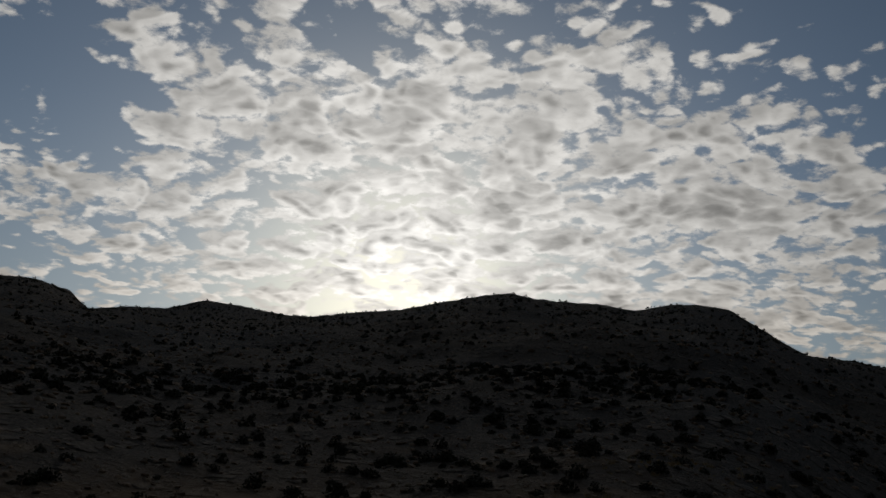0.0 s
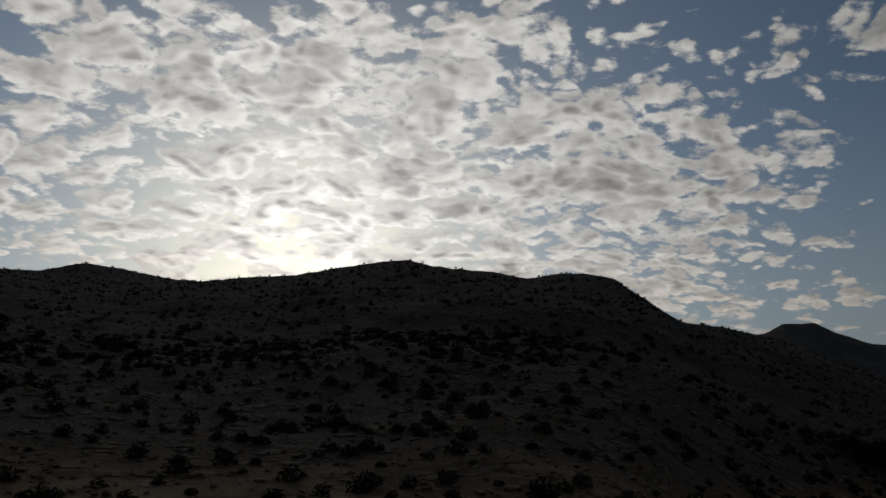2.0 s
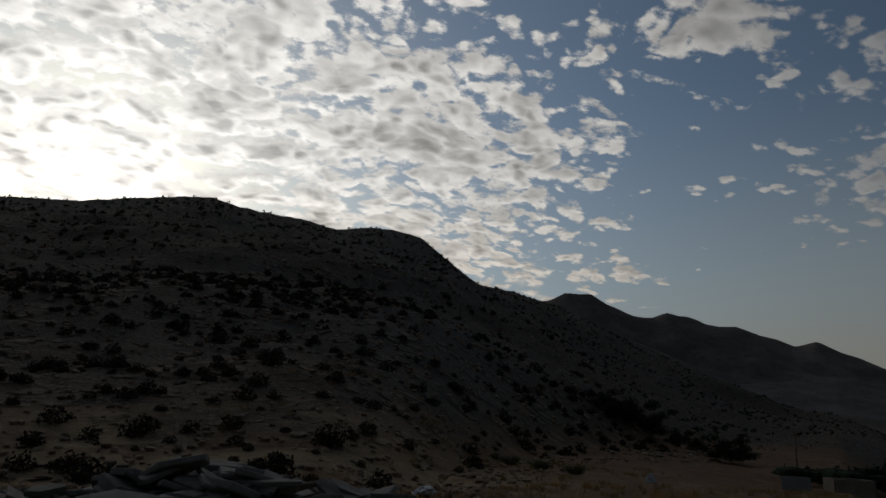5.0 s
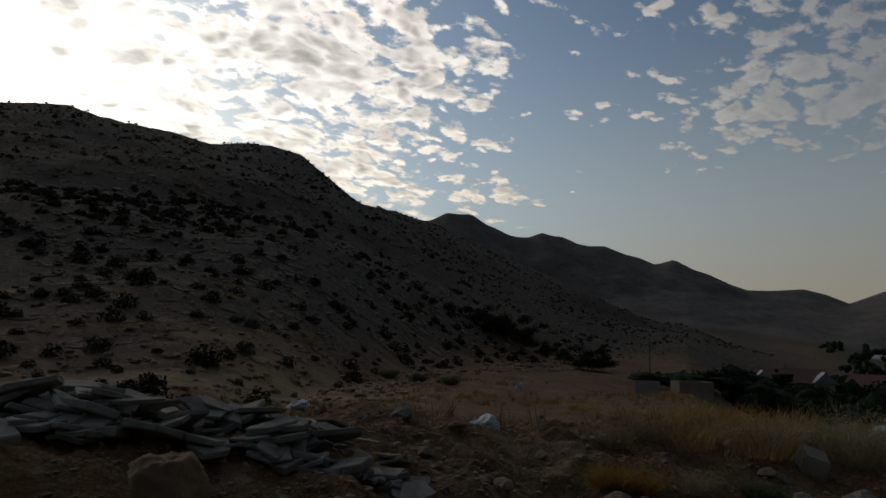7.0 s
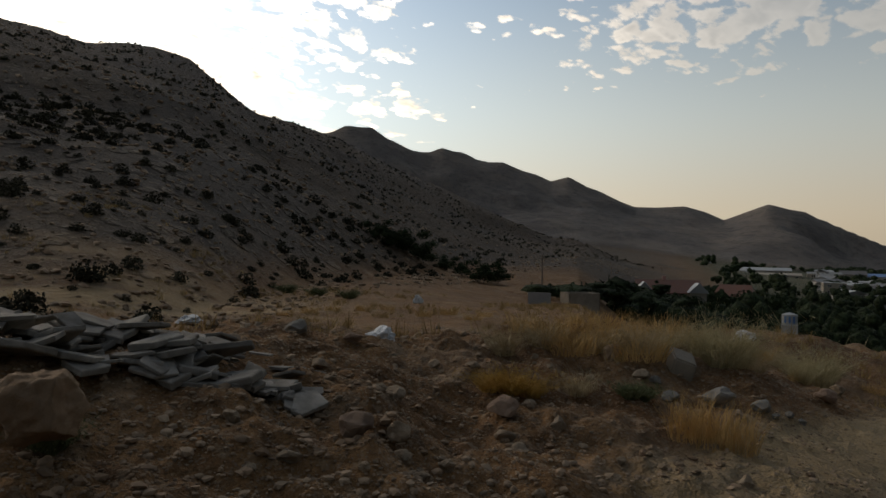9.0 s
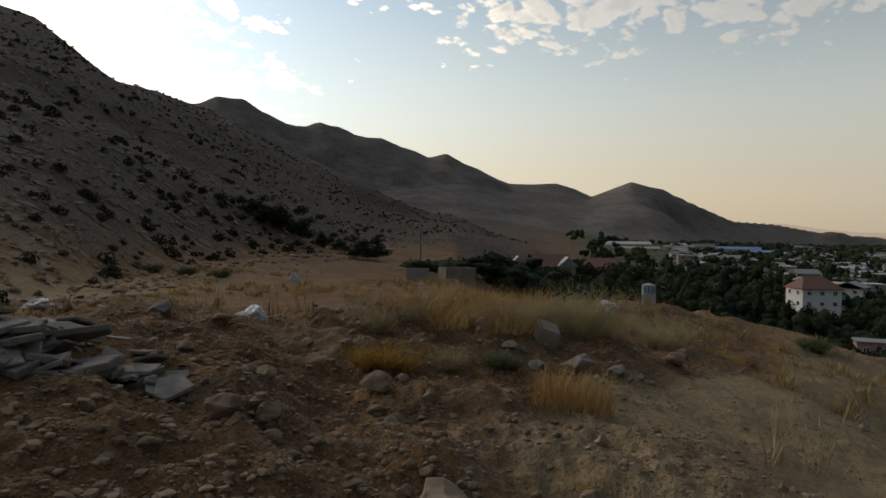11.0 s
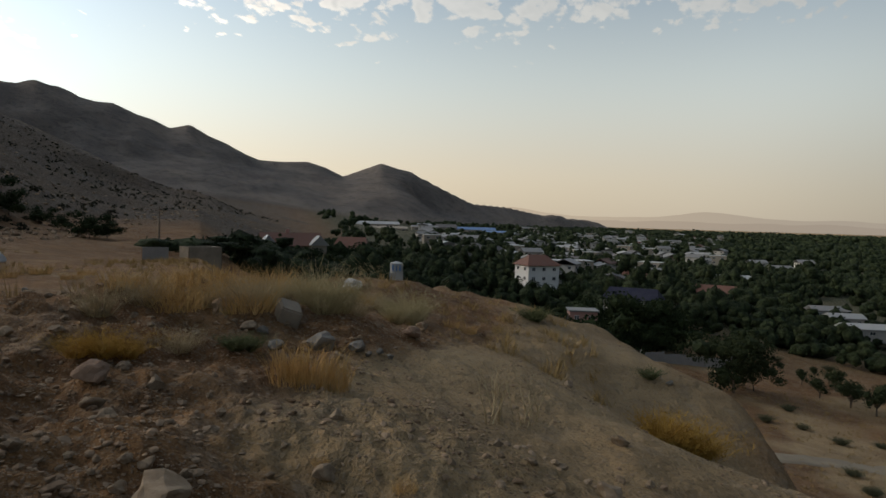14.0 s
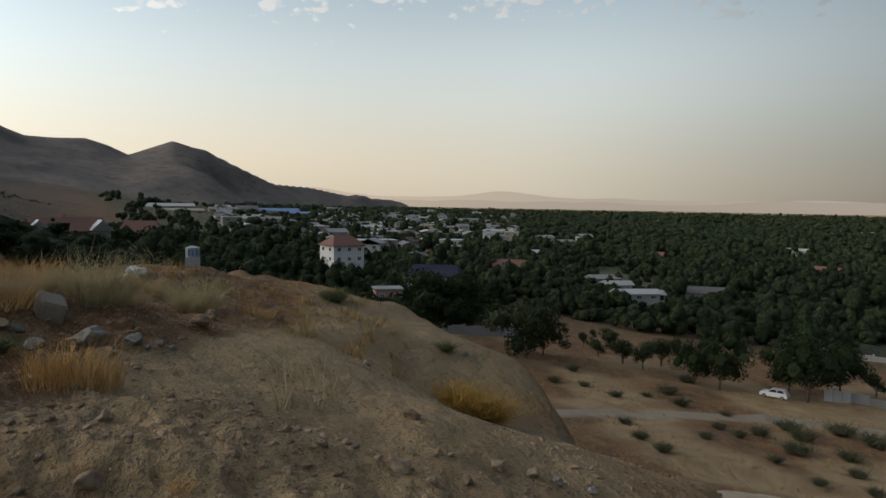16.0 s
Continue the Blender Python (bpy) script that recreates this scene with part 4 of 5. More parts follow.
# ---- grass and bushes of the mound ----
def blade_mesh(name, n, width, tall, material, lean=0.35, blade=0.006, seed=1, spray=False):
    rnd = np.random.default_rng(seed)
    vs, fs = [], []
    for i in range(n):
        a, d = rnd.uniform(0, 6.283), width * 0.5 * math.sqrt(rnd.random()) * 0.6
        root = np.array([math.cos(a) * d, math.sin(a) * d, -0.03])
        out = rnd.normal(0, 1, 3) * lean
        out[:2] += np.array([math.cos(a), math.sin(a)]) * lean * (1.2 if spray else 0.7)
        h = tall * rnd.uniform(0.45, 1.0)
        tip = root + np.array([out[0] * h, out[1] * h, h])
        mid = (root + tip) * 0.5 + np.array([-out[0], -out[1], 0.25]) * h * 0.12
        side = np.array([math.sin(a * 3.1 + i), math.cos(a * 3.1 + i), 0]) * blade
        k = len(vs)
        vs += [root - side, root + side, mid + side * 0.8, mid - side * 0.8, tip]
        fs += [(k, k + 1, k + 2, k + 3), (k + 3, k + 2, k + 4)]
        if spray:
            for j in range(5):
                f = rnd.uniform(0.35, 1.0)
                p = root + (tip - root) * f
                q = p + rnd.normal(0, 1, 3) * tall * 0.13 + np.array([0, 0, tall * 0.06])
                s2 = np.array([side[1], -side[0], 0.002]) * 0.8
                k = len(vs)
                vs += [p - s2, p + s2, q]
                fs += [(k, k + 1, k + 2)]
    me = bpy.data.meshes.new(name)
    me.from_pydata([tuple(v) for v in vs], [], fs)
    me.materials.append(material)
    return me


STRAW = foliage("straw", (0.42, 0.245, 0.085), (0.60, 0.40, 0.175), 2.0)
OCHRE = foliage("ochre_brush", (0.30, 0.17, 0.035), (0.50, 0.30, 0.075), 2.0)
SAGE = foliage("grey_green_brush", (0.28, 0.23, 0.12), (0.50, 0.42, 0.24), 2.0)
DRY = foliage("dry_stalk", (0.30, 0.22, 0.12), (0.45, 0.36, 0.22), 2.0)
GREEN = foliage("green_weed", (0.07, 0.085, 0.035), (0.15, 0.155, 0.075), 2.0)

TUFTS = [blade_mesh("grass_tuft", 190, 0.55, 0.50, STRAW, 0.25, 0.0026, 3), blade_mesh("grass_tuft", 260, 0.8, 0.28, STRAW, 0.5, 0.0026, 4)]
FAR_OCHRE = blade_mesh("bush", 300, 0.45, 0.42, OCHRE, 0.6, 0.0065, 15, True)
BRUSH = [blade_mesh("bush", 260, 0.45, 0.42, OCHRE, 0.6, 0.003, 5, True), blade_mesh("bush", 300, 0.5, 0.62, SAGE, 0.42, 0.0024, 6, True),
         blade_mesh("bush", 200, 0.6, 0.5, DRY, 0.55, 0.0035, 7, True), blade_mesh("weed", 260, 0.3, 0.25, GREEN, 0.6, 0.006, 8, True)]


def plant(name, mesh, x, y, size, label, category, group):
    ob = new(name, mesh)
    ob.matrix_basis = pose(x, y, height(x, y), 0, 0, random.uniform(0, 360)) @ Matrix.Diagonal((size, size, size * random.uniform(0.9, 1.1), 1))
    return tagged(ob, label, category, group)


STRAW_SAY = "tuft of dry straw-yellow grass in bare earth"
plant("grass_tuft", TUFTS[0], 3.98, 2.08, 0.8, STRAW_SAY, "grass tuft", "grass tufts")
plant("grass_tuft", TUFTS[0], 4.08, 1.96, 0.7, STRAW_SAY, "grass tuft", "grass tufts")
plant("grass_tuft", TUFTS[0], 3.90, 2.20, 0.65, STRAW_SAY, "grass tuft", "grass tufts")
for b, e, s in [(56.1, -6.7, 2.0), (52.3, -7.4, 1.6), (60.1, -6.0, 1.8), (58, -7.6, 1.6), (57, -6.2, 1.8), (54, -6.8, 1.6), (32.6, -4.8, 1.6), (30.5, -5.0, 1.4), (39, -4.5, 1.6), (37, -4.6, 1.5),
                (44, -4.8, 1.7), (46, -5.2, 1.6), (42, -5.0, 1.4), (48.5, -5.8, 1.5), (50.5, -6.4, 1.5), (61.5, -6.3, 1.5), (62.5, -6.6, 1.5), (65.5, -6.5, 1.3), (67.5, -7.2, 1.4), (75, -9.0, 1.2),
                (76.5, -9.4, 1.0), (63, -19.8, 0.4), (70, -22, 0.45), (34.5, -4.6, 1.5), (47, -4.9, 1.6), (55, -5.9, 1.8), (59, -6.4, 1.6), (53, -5.6, 1.6)]:
    x, y = meet(b, e)
    plant("grass_tuft", TUFTS[1], x, y, s * random.uniform(0.4, 0.65), STRAW_SAY, "grass tuft", "grass tufts")
OCHRE_SAY = "low ochre yellow cushion bush, dry and dense"
for x, y, s in ((3.45, 3.21, 0.5), (3.58, 3.14, 0.42), (3.34, 3.30, 0.4), (10.2, -0.70, 1.25), (10.3, -0.95, 1.0), (10.1, -0.45, 1.0)):
    plant("bush", FAR_OCHRE if x > 9 else BRUSH[0], x, y, s, OCHRE_SAY, "bush", "ochre bushes")
SAGE_SAY = "grey-green dry bush with thin branching stems"
for b, e, s in ((64.1, -8.1, 1.0), (65.6, -7.9, 0.7), (62.9, -7.6, 0.6), (71.2, -8.9, 1.15), (72.2, -8.6, 0.7), (70.3, -8.7, 0.65), (59.6, -7.4, 0.5)):
    x, y = meet(b, e)
    plant("bush", BRUSH[1], x, y, s * 0.85, SAGE_SAY, "bush", "grey-green bushes")
for b, e, s in ((60.5, -7.0, 0.6), (57.8, -7.2, 0.6), (68.6, -7.6, 0.6), (55.3, -7.4, 0.5), (50, -7.2, 0.5), (66.9, -8.2, 0.5), (52.5, -10.8, 0.4), (47, -7.8, 0.5)):
    x, y = meet(b, e)
    plant("bush", BRUSH[2], x, y, s, "tangled pale dry bush on stony earth", "bush", "dry bushes")
for b, e, s in ((56.8, -10.8, 0.5), (57.8, -10.9, 0.45), (91.4, -12.2, 0.8), (82.0, -8.2, 1.2), (12.0, -13.4, 0.4), (36, -3.6, 1.6), (31, -3.2, 1.8), (33.4, -3.4, 1.6)):
    x, y = meet(b, e)
    plant("weed", BRUSH[3], x, y, s, "small green weed on dry earth", "weed", "green weeds")


def stalks(x, y, tall, seed):
    rnd = random.Random(seed)
    ob = base("dry_plant", x, y, None, 0, "thin bare dry plant stalks on pale earth", "dry plant", "dry stalks")
    for i in range(4):
        bm = bmesh.new()
        a = rnd.uniform(0, 6.3)
        p = Vector((0.04 * math.cos(a), 0.04 * math.sin(a), -0.03))
        d = Vector((math.cos(a) * 0.4, math.sin(a) * 0.4, 1)).normalized()
        n = 6
        for k in range(n):
            q = p + d * tall / n * rnd.uniform(0.7, 1.1)
            rod(bm, p, q, 0.004 * (1 - k / n) + 0.0015, 0.004 * (1 - (k + 1) / n) + 0.0015, 4)
            if k > 1:
                s = q + Vector((rnd.uniform(-1, 1), rnd.uniform(-1, 1), 0.8)).normalized() * tall * 0.13
                rod(bm, q, s, 0.002, 0.001, 4)
            p, d = q, (d + Vector((rnd.uniform(-0.25, 0.25), rnd.uniform(-0.25, 0.25), 0))).normalized()
        part("stalk", bm, DRY, ob)


for k, (b, e, h) in enumerate(((77.5, -16.6, 0.5), (78.6, -16.2, 0.45), (81.6, -16.2, 0.5), (80.6, -16.6, 0.35))):
    stalks(*meet(b, e), h, k)


# ---- trees of the slope and the hill foot ----
OLIVE_SAY = "round dark olive-green tree with a short trunk on the dry slope"
protos = [tree_proto(LEAF_OLIVE, 5.6, 4.2, 0.9, 2600, 0.30, OLIVE_SAY), tree_proto(LEAF_DARK, 5.6, 5.4, 1.6, 2800, 0.32, "tall dense dark green tree beside the dirt road"),
          tree_proto(LEAF_OLIVE, 3.0, 3.2, 0.9, 1200, 0.26, "small thin-crowned fruit tree on the dry slope"), tree_proto(LEAF_DARK, 3.4, 2.6, 0.3, 1500, 0.24, "dense green bushy tree at the foot of the hill")]
# bearing, elevation of the foot, kind, scale
for b, e, k, s in [(98.2, -12.6, 0, 1.25), (99.6, -12.3, 0, 0.7), (113.4, -13.9, 1, 1.05), (111.5, -13.7, 1, 0.85), (119.4, -14.0, 1, 1.35), (121.6, -13.2, 1, 1.0), (118.2, -13.6, 1, 0.9),
                   (106.0, -12.6, 2, 1.4), (107.6, -12.9, 2, 1.5), (109.0, -12.5, 2, 1.5), (104.0, -12.2, 2, 1.0), (102.8, -11.4, 2, 0.8), (110.2, -12.2, 2, 1.3), (105.0, -11.6, 2, 1.1), (95.0, -9.6, 2, 0.7),
                   (94.2, -9.2, 2, 0.6), (96.5, -9.4, 2, 0.6), (123.8, -13.0, 2, 1.2), (103.6, -10.8, 2, 0.6), (116.5, -11.6, 2, 0.8), (101.3, -10.6, 2, 0.5), (91.2, -8.6, 3, 1.2), (89.5, -8.2, 3, 1.0),
                   (38.7, 1.2, 3, 0.8), (41.0, 0.1, 3, 1.0), (42.4, -0.6, 3, 0.9), (44.2, -1.2, 3, 1.0), (45.6, -1.6, 3, 0.9), (47.4, -2.2, 3, 1.1), (48.6, -2.2, 3, 0.9), (39.8, 0.6, 3, 0.8)]:
    settle(protos[k], *meet(b, e), s * ((1.4, 1.15, 0.85, 1.2)[k] if b > 88 else 1.0 if b < 43.5 else 0.7))
for b, d, s in ((87.2, 128, 1.3), (88.4, 136, 1.7), (89.2, 132, 1.5), (90.1, 138, 1.6), (91.0, 134, 1.7), (92.0, 136, 1.7), (93.2, 138, 1.6), (85.6, 110, 0.9), (87.4, 112, 1.1), (84.6, 120, 1.3), (81.0, 168, 2.0), (83.8, 170, 1.9), (82.2, 172, 1.5), (80.0, 165, 2.0), (84.8, 172, 2.0), (88.0, 142, 1.8)):
    settle(protos[3], *spot(b, d), s)
# trees that half hide the houses at the orchard edge
for b, d, top in ((88.2, 139, -6.5), (89.0, 138, -6.3), (89.8, 139, -6.2), (90.6, 138, -6.4), (91.4, 139, -6.2), (92.2, 139, -6.5), (93.4, 140, -6.9), (85.5, 110, -8.6), (86.2, 109, -8.4), (86.9, 110, -8.5), (87.6, 111, -7.4),
                  (80.6, 172, -5.6), (81.6, 173, -5.5), (82.6, 172, -5.6), (83.6, 173, -5.4), (84.6, 172, -5.2), (79.6, 172, -5.2), (61.0, 138, -3.0), (62.2, 137, -2.9), (63.4, 138, -2.9), (64.6, 139, -2.7), (66.0, 160, -2.6), (67.2, 160, -2.7), (68.2, 160, -2.6)):
    x, y = spot(b, d)
    settle(protos[3], x, y, max(0.4, (1.58 + d * math.tan(radians(top)) - height(x, y)) / 2.75))
for p in protos:
    drop(p)

# low shrubs of the slope below
SLOPE_BUSH = blade_mesh("shrub", 420, 0.9, 0.7, foliage("slope_shrub_leaves", (0.06, 0.065, 0.035), (0.13, 0.12, 0.07), 0.3), 0.6, 0.02, 9, True)
for b, e, s in [(110.6, -15.4, 1.6), (109.6, -14.6, 1.8), (118.4, -16.2, 1.9), (119.4, -16.8, 2.0), (119.0, -17.8, 2.0), (121.8, -16.0, 2.2), (124.0, -16.4, 2.0), (112.6, -17.6, 1.0), (115.0, -17.2, 1.1),
                (107.6, -18.2, 1.2), (109.4, -19.0, 1.2), (106.4, -17.2, 1.1), (113.5, -16.8, 1.2), (116.4, -16.9, 1.5), (122.5, -17.6, 1.6), (120.6, -19.6, 1.0), (124.2, -19.6, 1.0), (111.0, -13.6, 2.0),
                (103.0, -14.6, 1.0), (105.5, -15.2, 1.2), (108.0, -15.0, 1.0), (100.5, -14.4, 1.2), (102.0, -13.4, 1.4), (114.0, -15.8, 1.0), (123.0, -18.6, 1.2), (117.6, -18.6, 1.0), (96.0, -10.4, 1.4), (97.6, -10.8, 1.2), (99.0, -10.2, 1.2), (94.6, -9.4, 1.5), (101.0, -9.9, 1.6), (104.5, -10.2, 1.5)]:
    plant("shrub", SLOPE_BUSH, *meet(b, e), s, "grey-green shrub on the dry slope", "shrub", "shrubs on the dry slope")


# ---- buildings ----
WHITE_WALL = paint("white_plaster", (0.38, 0.36, 0.33), 0.85, 0, 0.3, 0.6)
CREAM_WALL = paint("cream_plaster", (0.30, 0.255, 0.20), 0.85, 0, 0.35, 0.6)
GREY_WALL = paint("grey_block_wall", (0.30, 0.28, 0.26), 0.9, 0, 0.4, 0.8)
BRICK_WALL = paint("pink_brick", (0.42, 0.22, 0.18), 0.9, 0, 0.35, 1.2)
RED_ROOF = paint("red_roof", (0.150, 0.066, 0.043), 0.75, 0, 0.4, 1.0)
GREY_ROOF = paint("pale_sheet_roof", (0.21, 0.205, 0.195), 0.6, 0, 0.45, 0.5)
DARK_ROOF = paint("dark_sheet_roof", (0.11, 0.10, 0.095), 0.7, 0, 0.45, 0.5)
BLUE_ROOF = paint("blue_sheet_roof", (0.10, 0.20, 0.38), 0.5, 0, 0.3, 0.5)
NAVY_ROOF = paint("navy_roof", (0.013, 0.015, 0.036), 0.9, 0, 0.3, 0.8)
PALE_ROOF = paint("white_sheet_roof", (0.36, 0.36, 0.345), 0.5, 0, 0.25, 0.4)
GLASS = paint("dark_window", (0.03, 0.035, 0.04), 0.12, 0, 0.1, 2.0, 0.6)
FRAME = paint("window_frame", (0.55, 0.54, 0.52), 0.5, 0, 0.2, 4.0)
STEEL = paint("grey_steel", (0.35, 0.35, 0.35), 0.45, 0.6, 0.3, 4.0)


def gable(w, d, h, over=0.4, thick=0.14, hip=0.0):
    """A pitched roof over w by d, ridge along x; hip shortens the ridge at both ends."""
    bm = bmesh.new()
    x, y = w / 2 + over, d / 2 + over
    e = -over * h / (d / 2)
    top = [(-x, -y, e), (x, -y, e), (x, y, e), (-x, y, e), (-x + hip, 0, h), (x - hip, 0, h)]
    up = [bm.verts.new((a, b, c + thick)) for a, b, c in top]
    lo = [bm.verts.new(p) for p in top]
    for f in ((0, 1, 5, 4), (2, 3, 4, 5), (1, 2, 5), (3, 0, 4)):
        bm.faces.new([up[i] for i in f])
        bm.faces.new([lo[i] for i in reversed(f)])
    for i in range(4):
        j = (i + 1) % 4
        bm.faces.new((lo[i], lo[j], up[j], up[i]))
    bmesh.ops.recalc_face_normals(bm, faces=bm.faces)
    return bm


def window(parent, x, y, z, w, h, face):
    """A window in the wall whose outward side is face (0 -y, 1 +x, 2 +y, 3 -x): frame with pane."""
    turn = (0, 90, 180, 270)[face]
    fr = part("window", block((w, 0.10, h)), FRAME, parent)
    fr.matrix_basis = pose(x, y, z, 0, 0, turn)
    for k in (-1, 1):
        pane = part("pane", block((w / 2 - 0.10, 0.04, h - 0.16), (k * w / 4, -0.045, 0)), GLASS, fr)
    return fr


def house(name, x, y, w, d, h, turn, wall, roof, rise, label, storeys=1, hip=0.0, z=None, cols=3, group="", ridge_turn=0):
    ob = base(name, x, y, z, turn, label, "house", group)
    part("wall", block((w, d, h + 1.0), (0, 0, (h - 1.0) / 2), bevel=0.03), wall, ob)
    if rise > 0:
        top = part("roof", gable(w, d, rise, 0.45, 0.14, hip), roof, ob)
        top.location = (0, 0, h + 0.02)
    else:
        bm = block((w + 0.5, d + 0.5, 0.22), (0, 0, h + 0.12), bevel=0.02)
        part("roof", bm, roof, ob)
    step = h / storeys
    for s in range(storeys):
        zz = step * (s + 0.55)
        for i in range(cols):
            u = (i + 0.5) / cols - 0.5
            window(ob, u * w, -d / 2 - 0.02, zz, w / cols * 0.32, step * 0.40, 0)
        if cols > 1:
            for v in (-0.25, 0.25):
                window(ob, w / 2 + 0.02, v * d, zz, d * 0.14, step * 0.40, 1)
                window(ob, -w / 2 - 0.02, v * d, zz, d * 0.14, step * 0.40, 3)
    return ob


def facing(bearing):
    """The turn that sets a front (-y) towards the mound."""
    return -bearing


# the tall white house with a red roof
x, y = spot(82.6, 185)
villa = house("house", x, y, 9.0, 8.0, 7.4, facing(82.6) + 28, paint("fresh_white_plaster", (0.70, 0.69, 0.66), 0.85, 0, 0.2, 0.6), RED_ROOF, 2.4, "three-storey white plastered house with a red hipped roof among trees", 3, 2.6, 1.6 - 185 * math.tan(radians(5.94)) + 0.5, 3)
for k in range(1, 3):
    part("balcony", block((1.8, 5.0, 0.18), (5.4, 0, 2.45 * k), bevel=0.02), WHITE_WALL, villa)
    part("railing", block((0.06, 5.0, 0.8), (6.25, 0, 2.45 * k + 0.5)), STEEL, villa)
part("chimney", block((0.8, 0.7, 1.2), (1.2, 0.9, 9.2), bevel=0.04), BRICK_WALL, villa)

x, y = spot(90.4, 150)
house("house", x, y, 11, 6.5, 3.0, facing(90.4) - 12, WHITE_WALL, NAVY_ROOF, 2.0, "white house with a dark navy blue pitched roof", 1, 1.0, 1.6 - 150 * math.tan(radians(6.6)) - 1.2, 3)
x, y = spot(86.4, 118)
house("house", x, y, 4.6, 4, 2.4, facing(86.4) + 8, BRICK_WALL, GREY_ROOF, 0, "small pink brick building with a flat pale roof", 1, 0, 1.6 - 118 * math.tan(radians(8.1)) - 0.4, 2)
x, y = spot(62.2, 150)
gable_house = house("house", x, y, 12, 8, 2.6, facing(62.2) + 8, CREAM_WALL, RED_ROOF, 2.3, "cream house with a low red-brown pitched roof and white gable trim", 1, 0, 1.6 - 150 * math.tan(radians(3.4)), 3)
for sx in (-1, 1):
    front = part("porch_gable", gable(3.2, 3.2, 1.6, 0.3, 0.12), PALE_ROOF, gable_house, "white trimmed front gable")
    front.matrix_basis = pose(sx * 5.2, -4.3, 2.95, 0, 0, 90)
    part("porch_wall", block((3.0, 3.0, 3.4), (sx * 5.2, -4.3, 1.25)), CREAM_WALL, gable_house)
part("chimney", block((0.7, 0.7, 1.0), (-0.6, 0.3, 5.3), bevel=0.03), BRICK_WALL, gable_house)
x, y = spot(67.2, 175)
house("house", x, y, 8, 6, 2.6, facing(67.2) - 10, CREAM_WALL, RED_ROOF, 2.2, "low house with a weathered red-brown roof", 1, 1, 1.6 - 175 * math.tan(radians(3.0)) - 1.0, 3)

# water tank on a frame
x, y = spot(70.9, 118)
tank = base("water_tank", x, y, 1.6 - 118 * math.tan(radians(5.6)), facing(70.9), "white cylindrical water tank on a small white tower", "water tank")
bm = bmesh.new()
bmesh.ops.create_cone(bm, cap_ends=True, segments=24, radius1=1.1, radius2=1.1, depth=1.5, matrix=pose(0, 0, 3.0))
bmesh.ops.create_cone(bm, cap_ends=True, segments=24, radius1=1.12, radius2=0.2, depth=0.3, matrix=pose(0, 0, 3.9))
part("drum", bm, PALE_ROOF, tank)
part("tower", block((2.3, 2.3, 3.6), (0, 0, 0.4), bevel=0.04), WHITE_WALL, tank)
for k in range(3):
    part("blue_stripe", block((0.28, 0.05, 1.0), (-0.6 + 0.6 * k, -1.13 + 0.13 * abs(k - 1), 3.0)), BLUE_ROOF, tank, "faded blue panel")

# works halls at the foot of the far hill
def hall(bearing, dist, w, d, h, roof, label, elev, rise=1.6):
    x, y = spot(bearing, dist)
    ob = house("hall", x, y, w, d, h, facing(bearing) + 6, CREAM_WALL, roof, rise, label, 1, 0, 1.6 + dist * math.tan(radians(elev)), max(3, int(w / 7)))
    ob["category"] = "industrial hall"
    return ob


hall(69.3, 660, 40, 14, 4.6, PALE_ROOF, "long industrial hall with a bright white sheet roof", -0.95, 2.4)
hall(67.0, 640, 30, 12, 3.6, GREY_ROOF, "long low works building with a pale roof", -1.05)
hall(69.6, 620, 46, 12, 4.0, CREAM_WALL, "long cream works building before the white hall", -1.25)
hall(73.2, 680, 26, 14, 4.0, GREY_ROOF, "works shed with a pale grey roof", -1.05)
hall(75.0, 700, 20, 16, 4.5, DARK_ROOF, "dark gabled works shed", -1.05, 3.0)
hall(77.2, 710, 46, 18, 4.2, BLUE_ROOF, "long industrial hall with a blue sheet roof", -1.15, 2.4)
hall(79.0, 660, 22, 14, 3.6, BLUE_ROOF, "low hall with a faded blue roof", -1.3, 1.4)
x, y = spot(65.3, 800)
dome_tank = base("storage_tank", x, y, 1.6 + 800 * math.tan(radians(-0.15)), label="white round storage tank on the slope", category="storage tank")
bm = bmesh.new()
bmesh.ops.create_cone(bm, cap_ends=True, segments=24, radius1=3.2, radius2=3.2, depth=5.5, matrix=pose(0, 0, 2.2))
bmesh.ops.create_uvsphere(bm, u_segments=24, v_segments=12, radius=3.2, matrix=pose(0, 0, 4.9) @ Matrix.Diagonal((1, 1, 0.4, 1)))
part("drum", bm, PALE_ROOF, dome_tank)

# houses of the town
rnd = random.Random(21)
kinds = []
for w, d, h, wall, roof, rise, st, label in [(11, 8, 3.2, WHITE_WALL, GREY_ROOF, 1.4, 1, "low white house with a pale sheet roof"), (13, 9, 3.2, CREAM_WALL, GREY_ROOF, 1.8, 1, "low cream house with a pale sheet roof"),
                                             (10, 9, 5.8, CREAM_WALL, PALE_ROOF, 0, 2, "two-storey cream house with a flat roof"), (9, 8, 6.0, WHITE_WALL, GREY_ROOF, 1.5, 2, "two-storey white house with a pale roof"),
                                             (12, 8, 3.2, GREY_WALL, DARK_ROOF, 1.6, 1, "low grey house with a dark roof"), (11, 8, 3.3, CREAM_WALL, RED_ROOF, 1.9, 1, "low house with a red-brown roof"),
                                             (15, 9, 3.4, GREY_WALL, PALE_ROOF, 1.2, 1, "long low house with a white sheet roof")]:
    kinds.append(house("house", 0, 0, w, d, h, 0, wall, roof, rise, label, st, 0, 0, 2, "houses of the town"))
spots = []
